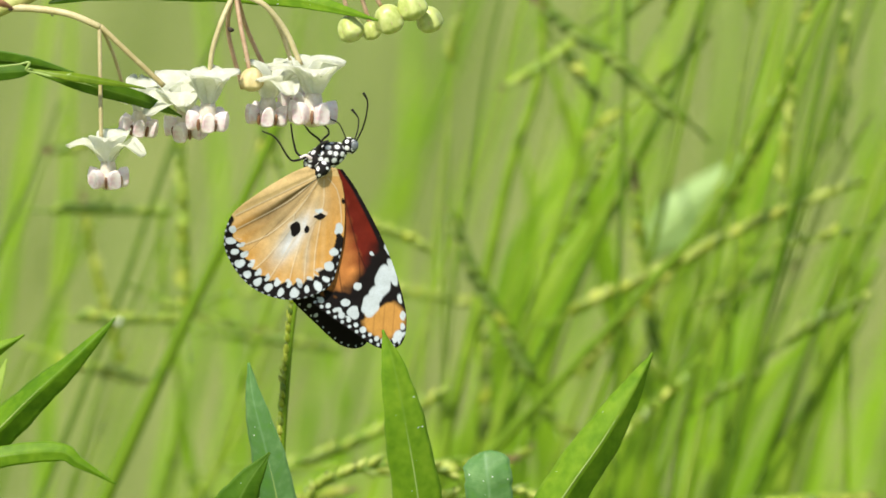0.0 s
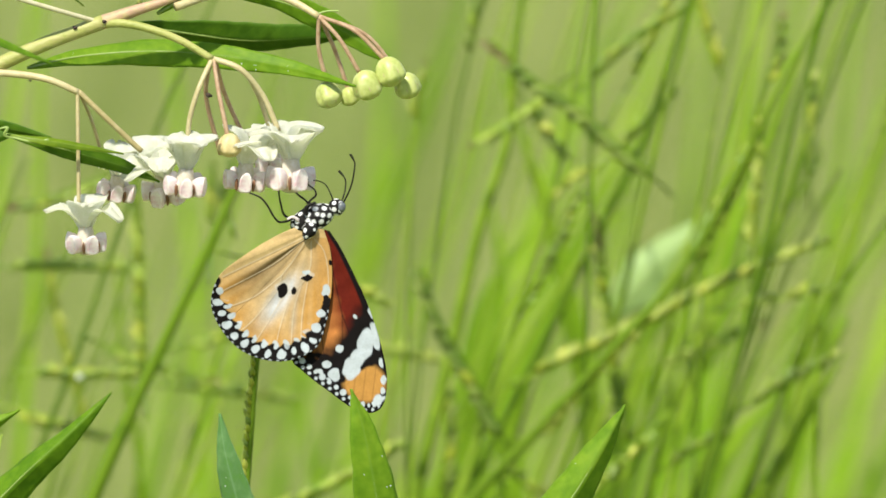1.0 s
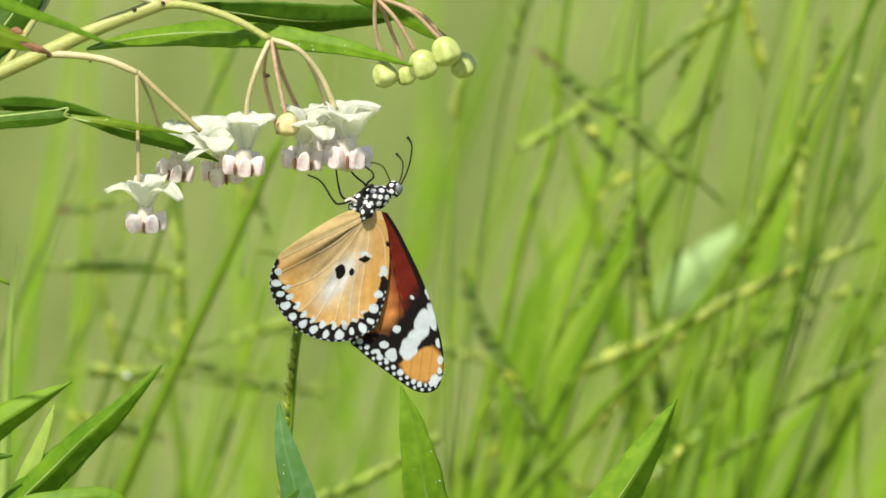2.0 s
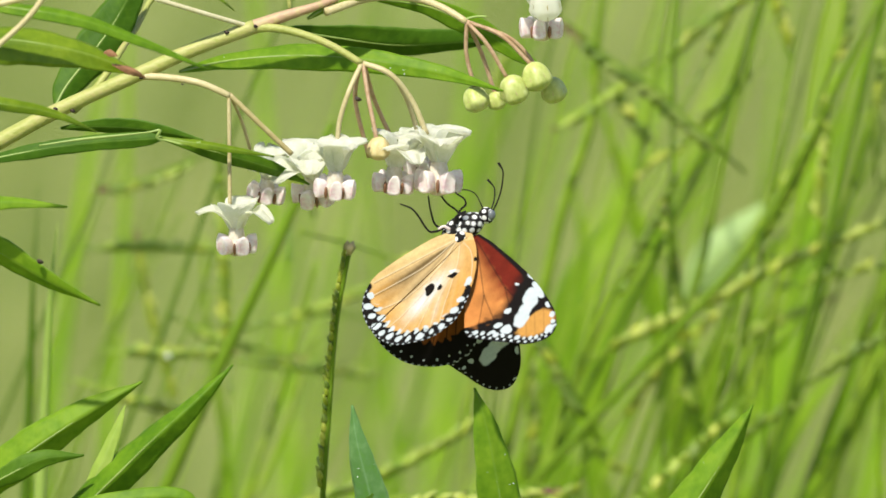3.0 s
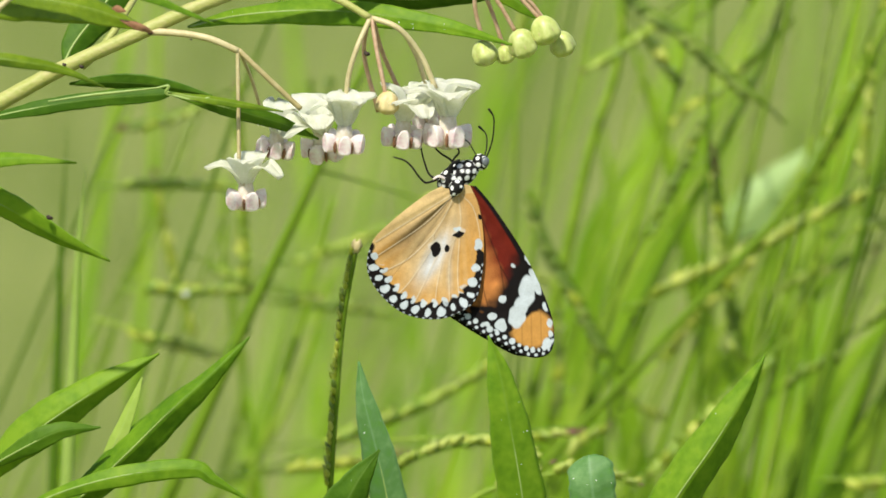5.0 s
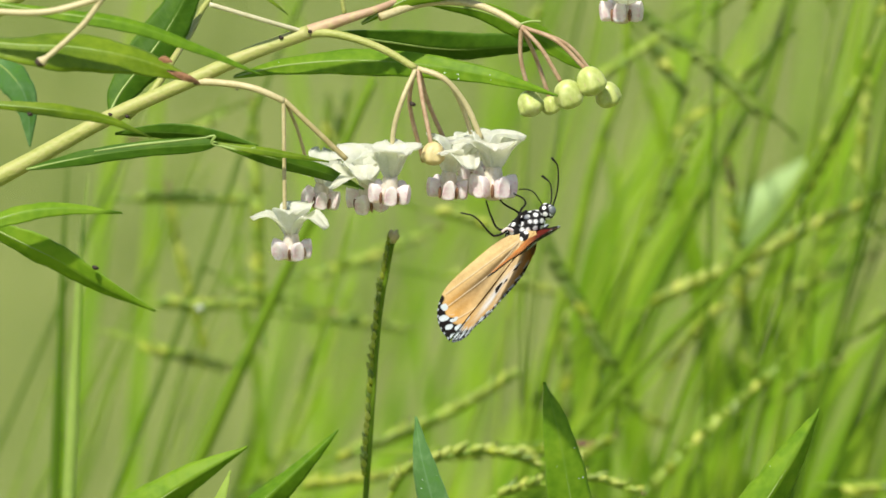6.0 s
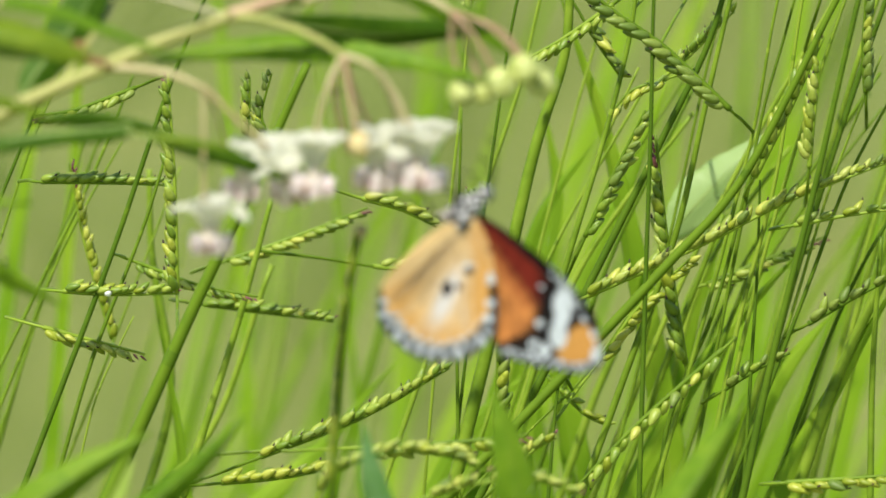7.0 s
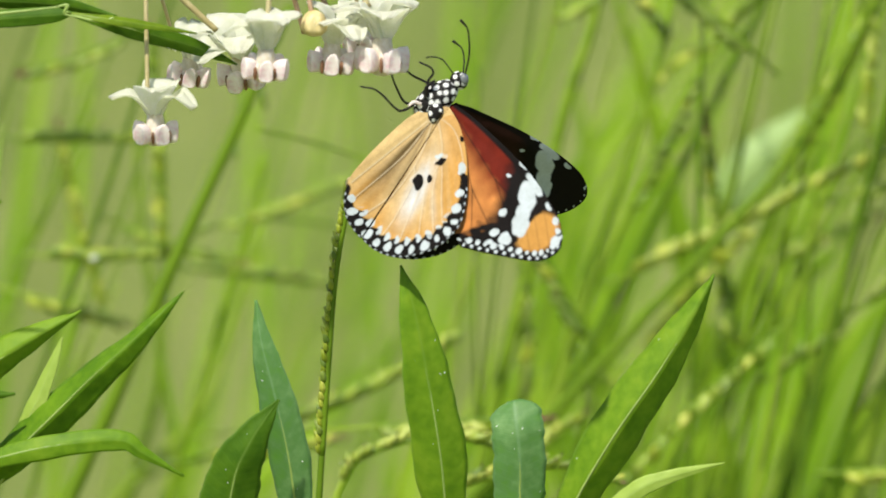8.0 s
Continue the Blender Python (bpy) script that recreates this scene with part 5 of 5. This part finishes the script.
HIND_ROOT = (-8.5, -19)
FOLD_NORMAL = np.array((0.69, 0.724))
near_hind = wing("hindwing", cut(HIND, 1), hind_colors, False, "pale orange hindwing with a black spotted border", 11, 190, HIND_ROOT, (-50, 120))
near_fold = wing("hindwing_fold", cut(HIND, -1), hind_colors, False, "cream and tan fold of the hindwing along the body", 11, 190, HIND_ROOT, (-100, 70))
near_fore = wing("forewing", FORE, fore_colors, False, "red-brown forewing with black tip and white band", 5, 310)
far_hind = wing("hindwing", cut(HIND, 1), hind_colors, True, "pale orange hindwing with a black spotted border", 11, 190, HIND_ROOT, (-50, 120))
far_fold = wing("hindwing_fold", cut(HIND, -1), hind_colors, True, "cream and tan fold of the hindwing along the body", 11, 190, HIND_ROOT, (-100, 70))
far_fore = wing("forewing", FORE, fore_colors, True, "red-brown forewing with black tip and white band", 5, 310)


# ---------------------------------------------------------------- what moves
def swayed(ob, dx, dz, turn=0.0, pivot=None):
    """The rest pose of a thing moved by millimetres, and turned about a place."""
    base = Vector(ob["base"])
    m = Matrix.Translation((dx / 1000, 0, dz / 1000))
    if turn:
        m = m @ Matrix.Translation(pivot) @ pose(0, 0, 0, 0, turn, 0) @ Matrix.Translation(-pivot)
    return m @ Matrix.Translation(base)


def hinged(root, side, open_, swing):
    """A wing's pose on the body: opened by degrees to its side, and swung forward in its own plane."""
    slip = max(0.0, min(1.0, (open_ - 52) / 6)) if root.x < 0 else 0.0
    return Matrix.Translation(root + Vector((0.0004, 0, -0.0011)) * slip) @ Matrix.Rotation(radians(open_) * side, 4, AXIS) @ pose(0, 0, 0, 0, -swing, 0)


# sway of the tall grass in the wind, millimetres to the right, at places across the stand and for three seed heads of their own
SWAY_TIMES = (0, 0.5, 1, 2.5, 3, 3.5, 4, 4.5, 6, 6.5, 7, 7.5, 8)
SWAY = {141: (3.0, -1.0, 2.0, 2.5, 2.5, 0, 4.4, -0.3, 2.4, -0.5, 0, 1.6, -3.9), 445: (5.5, -2.2, 1.4, -2.5, 0.2, -3.3, 1.5, -2.8, 1.3, -2.9, 0, -0.6, -4.6),
        985: (-1.1, -1.7, -1.2, -1.0, -0.9, -1.3, -0.4, -1.5, -0.7, -1.4, 0, -1.1, -1.4), 1150: (-0.9, -3.2, -1.5, -1.0, -1.3, -1.2, 2.4, 0.2, 0.8, -0.3, 0, 0.1, 1.0),
        1400: (0.8, -0.6, 0.5, 0.8, -1.8, 0.2, 1.2, 1.6, 0.3, 0, 0, 0, 0.6)}
SWAY_OWN = {"ruddy": (0.7, -3.9, -0.4, -1.1, -2.4, -1.6, 6.4, 0, 3.4, -0.2, 0, 0.1, 1.2), "beaded": (-2.4, -3.3, -2.5, -0.9, -0.3, -0.9, -1.1, 0.3, -1.8, -0.4, 0, 0.2, 0.9),
            "thick": (0.3, -2.3, -1.2, -6.5, -2.7, -3.4, 0.4, -2.8, -0.6, -3.0, 0.4, -2.5, -6.0),
            "slanting": (-3.6, -5.4, -4.8, -3.4, -6.4, -5.5, 0.7, -4.9, -2.2, -4.4, 0, -5.6, -5.0)}


def sway_grass():
    """Every plant of the stand leans about a ground point left of it, set to fit the camera's view."""
    for ob, points, d, own in SWAYING:
        middle = sum(q[0] for q in points) / len(points)
        top = meadow(middle, sum(q[1] for q in points) / len(points), d)
        pivot = Vector((top.x - (0.5 if own == "slanting" else 0.3), d, 0))
        course = SWAY_OWN[own] if own else [float(np.interp(middle, list(SWAY), [row[k] for row in SWAY.values()])) for k in range(len(SWAY_TIMES))]
        walk(ob, [(t, swayed(ob, 0, 0, math.degrees(x / 1000 / top.z), pivot)) for t, x in zip(SWAY_TIMES, course)])


def motions():
    sway_grass()
    walk(focus, [(t, pose(0.0, y, 0.70)) for t, y in ((0, 0), (6.4, 0.0), (6.6, 0.03), (6.8, 0.18), (7.0, 0.22), (7.15, 0.18), (7.35, 0.06), (7.55, 0.022), (8, 0.015))])
    hub = at(705, 400)
    walk(branch, [(t, swayed(branch, x, z, r, hub)) for t, x, z, r in ((0, -16.41, 11.53, -1.35), (0.5, -18.78, 12.28, -1.56), (1, -15.02, 10.42, -1.19), (2.5, -11.35, 15.87, -1.59), (3, -3.88, 6.77, -1.04), (3.5, 0, -0, 0.01), (4, -3.83, 5.6, -0.27), (4.5, -12.89, 7.64, -1.3), (6, 0.3, -2.8, -1.17), (6.5, 1.59, -3.63, -0.84), (7, -0.35, -3.82, -0.85), (7.5, -7.67, 1.94, -0.87), (8, -11.31, 9.59, -1.53))])
    walk(cluster, [(t, swayed(cluster, x, z)) for t, x, z in ((0, -22.04, 25.54), (0.5, -24.41, 26.29), (1, -20.65, 24.43), (2.5, -16.98, 9.88), (3, -6.7, 3.77), (3.5, -0, 0.03), (4, -2.16, 13.5), (4.5, -11.22, 16.54), (6, 1.97, -1.9), (6.5, 3.26, 4.27), (7, 1.32, 6.08), (7.5, -6, 11.84), (8, -9.64, 19.49))])
    walk(centre, [(t, swayed(centre, x, z)) for t, x, z in ((0, -3.58, -8.56), (0.5, -4.83, -8.37), (1, -3.83, -8.56), (2.5, -2.52, -7.69), (3, 3.2, -12.13), (3.5, 6.91, -14.99), (4, 8.07, -14.94), (4.5, -2.22, -11.16), (6, 10.01, -19.75), (6.5, 10.72, -20.67), (7, 12.27, -21.79), (7.5, 2.19, -11.13), (8, -7.68, -4.91))])
    walk(second, [(t, swayed(second, x, z)) for t, x, z in ((0, -4.05, -10.47), (0.5, -5.1, -8.89), (1, -3.8, -8.97), (2.5, 0.27, -6.18), (3, 4.48, -11.32), (3.5, 7.6, -15.6), (4, 7.55, -16.15), (4.5, -2.24, -11.17), (6, 10.28, -22.09), (6.5, 11.31, -22.47), (7, 13.35, -24.02), (7.5, 1.75, -12.94), (8, -7.56, -6.52))])
    walk(third, [(t, swayed(third, x, z)) for t, x, z in ((0, -5.16, -9.13), (0.5, -6.12, -7.96), (1, -4.62, -7.86), (2.5, -1, -6.6), (3, 3.83, -11.63), (3.5, 7.36, -16.11), (4, 7.11, -16.47), (4.5, -2.39, -11.16), (6, 10.16, -20.96), (6.5, 10.14, -22.26), (7.5, 0.08, -11.48), (8, -7, -2.81))])
    walk(left, [(t, swayed(left, x, z)) for t, x, z in ((0, -6.79, -7.55), (0.5, -4.99, -9.64), (1, -2.31, -10.32), (2.5, -1.43, -3.65), (3, 3.78, -9.1), (3.5, 8.78, -15.59), (4, 8.53, -18.76), (4.5, -2.25, -11.17), (6, 16.86, -29.45), (6.5, 19.04, -33.54), (7, 13.86, -27.4), (7.5, 1.99, -15.9), (8, 1.41, -10.21))])
    walk(near_head, [(t, swayed(near_head, x, z)) for t, x, z in ((0, 3.18, -4.29), (0.5, -0.09, 0.63), (1, 2.34, 0.24), (2.5, 0.49, 2.42), (3, 1.21, 2.82), (3.5, 0, 0.03), (4, 2.28, -6.96), (4.5, -3.99, -7.74), (6, 3.53, -3.98), (6.5, 6.91, -2.19), (7, 10.25, -5.15), (7.5, 2.05, -2.52), (8, 4.68, -2.31))])
    walk(butterfly, [(t, swayed(butterfly, x, z) @ pose(0, 0, 0, 0, -r, w)) for t, x, z, r, w in ((0, -2.81, -1.44, 0, 0), (0.5, -3.76, -0.17, 0, 0), (1, 0.2, -1.84, 0, 0), (2.5, 3.98, 2.88, 0, 0), (3, 11.99, -6.67, 2, 0), (3.5, 15, -14.74, 1, 4), (4, 11.55, -8.86, 1, 4), (4.5, 3.17, -5.3, 4, 0), (6, 17.78, -15.17, 10, 4), (6.5, 19.6, -15.42, 14, 0), (7, 18.46, -14.49, 12, 0), (7.5, 12.16, -8.09, 12, 0), (8, 8.97, -1.65, 13, 0))])
    fore, hind = b(10, 0), b(*HIND_ROOT)
    walk(near_fore, [(t, hinged(fore, -1, o, s)) for t, o, s in (
        (0, 5, 2.5), (0.5, 4, 2), (1, 4, 0), (2.5, 4, 0), (2.75, 5, 0), (2.9, 29, 9), (3, 53, 17), (3.1, 60, 16), (3.3, 82, 14), (3.5, 97, 14), (4, 97, 14), (4.3, 95, 13), (4.4, 74, 11), (4.5, 58, 9),
        (4.7, 20, 6), (5.1, 8, 2), (5.5, 38, 10), (5.8, 82, 8), (6, 95, 8), (6.2, 80, 6), (6.5, 66, 4), (6.6, 54, 7), (6.8, 24, 11), (7, 16, 12), (7.5, 31, 16), (8, 35, 9))])
    walk(far_fore, [(t, hinged(fore, 1, o, s)) for t, o, s in (
        (0, 10, -9), (0.5, 6, -3), (1, 4, 0), (2.5, 4, 0), (2.75, 5, -1), (2.9, 15, -4), (3, 27, -5), (3.1, 36, 0), (3.3, 74, 14), (3.5, 88, 22), (4, 88, 22), (4.3, 84, 20), (4.4, 58, 4), (4.5, 34, -10),
        (4.7, 14, -6), (5.1, 6, 0), (5.5, 40, 6), (5.8, 74, 5), (6, 84, 4), (6.2, 70, 4), (6.5, 52, 2), (6.6, 40, 4), (6.8, 22, 10), (7, 20, 13), (7.5, 34, 21), (8, 34, 20))])
    # the hindwings open at the body and bend on along their fold
    near = [(t, hinged(hind, -1, o, s), -bend) for t, o, bend, s in (
        (0, 4, 0, 0), (2.5, 4, 0, 0), (2.75, 5, 0, 0), (2.9, 22, 5, 0), (3, 38, 16, 0), (3.1, 41, 20, 0), (3.3, 42, 36, 0), (3.5, 42, 54, 0), (4, 42, 54, 0), (4.3, 42, 48, 0), (4.4, 42, 34, 0), (4.5, 42, 21, 0),
        (4.7, 18, 2, 0), (5.1, 8, 0, 0), (5.5, 34, 8, 0), (5.8, 40, 36, 0), (6, 40, 46, 0), (6.2, 40, 36, 0), (6.5, 43, 27, 0), (6.6, 39, 18, 0), (6.8, 20, 2, 0), (7, 16, 0, 0), (7.5, 24, 14, 0), (8, 20, 16, 0))]
    far = [(t, hinged(hind + Vector((0, 0, -0.0003)), 1, o, s), bend) for t, o, bend, s in (
        (0, 4, 0, 0), (2.5, 4, 0, 0), (2.75, 4, 0, 0), (2.9, 5, 0, 0), (3, 6, 0, 0), (3.1, 14, 8, 0), (3.3, 22, 44, 0), (3.5, 24, 62, 0), (4, 24, 62, 0), (4.3, 22, 54, 0), (4.4, 18, 26, 0), (4.5, 15, 10, 0),
        (4.7, 4, 0, 0), (5.1, 4, 0, 0), (5.5, 16, 12, 0), (5.8, 24, 46, 0), (6, 26, 58, 0), (6.2, 24, 40, 0), (6.5, 25, 20, 0), (6.6, 20, 10, 0), (6.8, 14, 0, 0), (7, 12, 0, 0), (7.5, 14, 0, 0), (8, 10, 0, 0))]
    line = Vector((FOLD_NORMAL[1], 0, FOLD_NORMAL[0]))
    for fold, main, side, rows in ((near_fold, near_hind, -1, near), (far_fold, far_hind, 1, far)):
        crease = Matrix.Translation(Vector((16.8, 11 * side, -27.7)) * MM)
        walk(fold, [(t, m) for t, m, bend in rows])
        walk(main, [(t, m @ crease @ Matrix.Rotation(radians(bend), 4, line) @ crease.inverted()) for t, m, bend in rows])


motions()
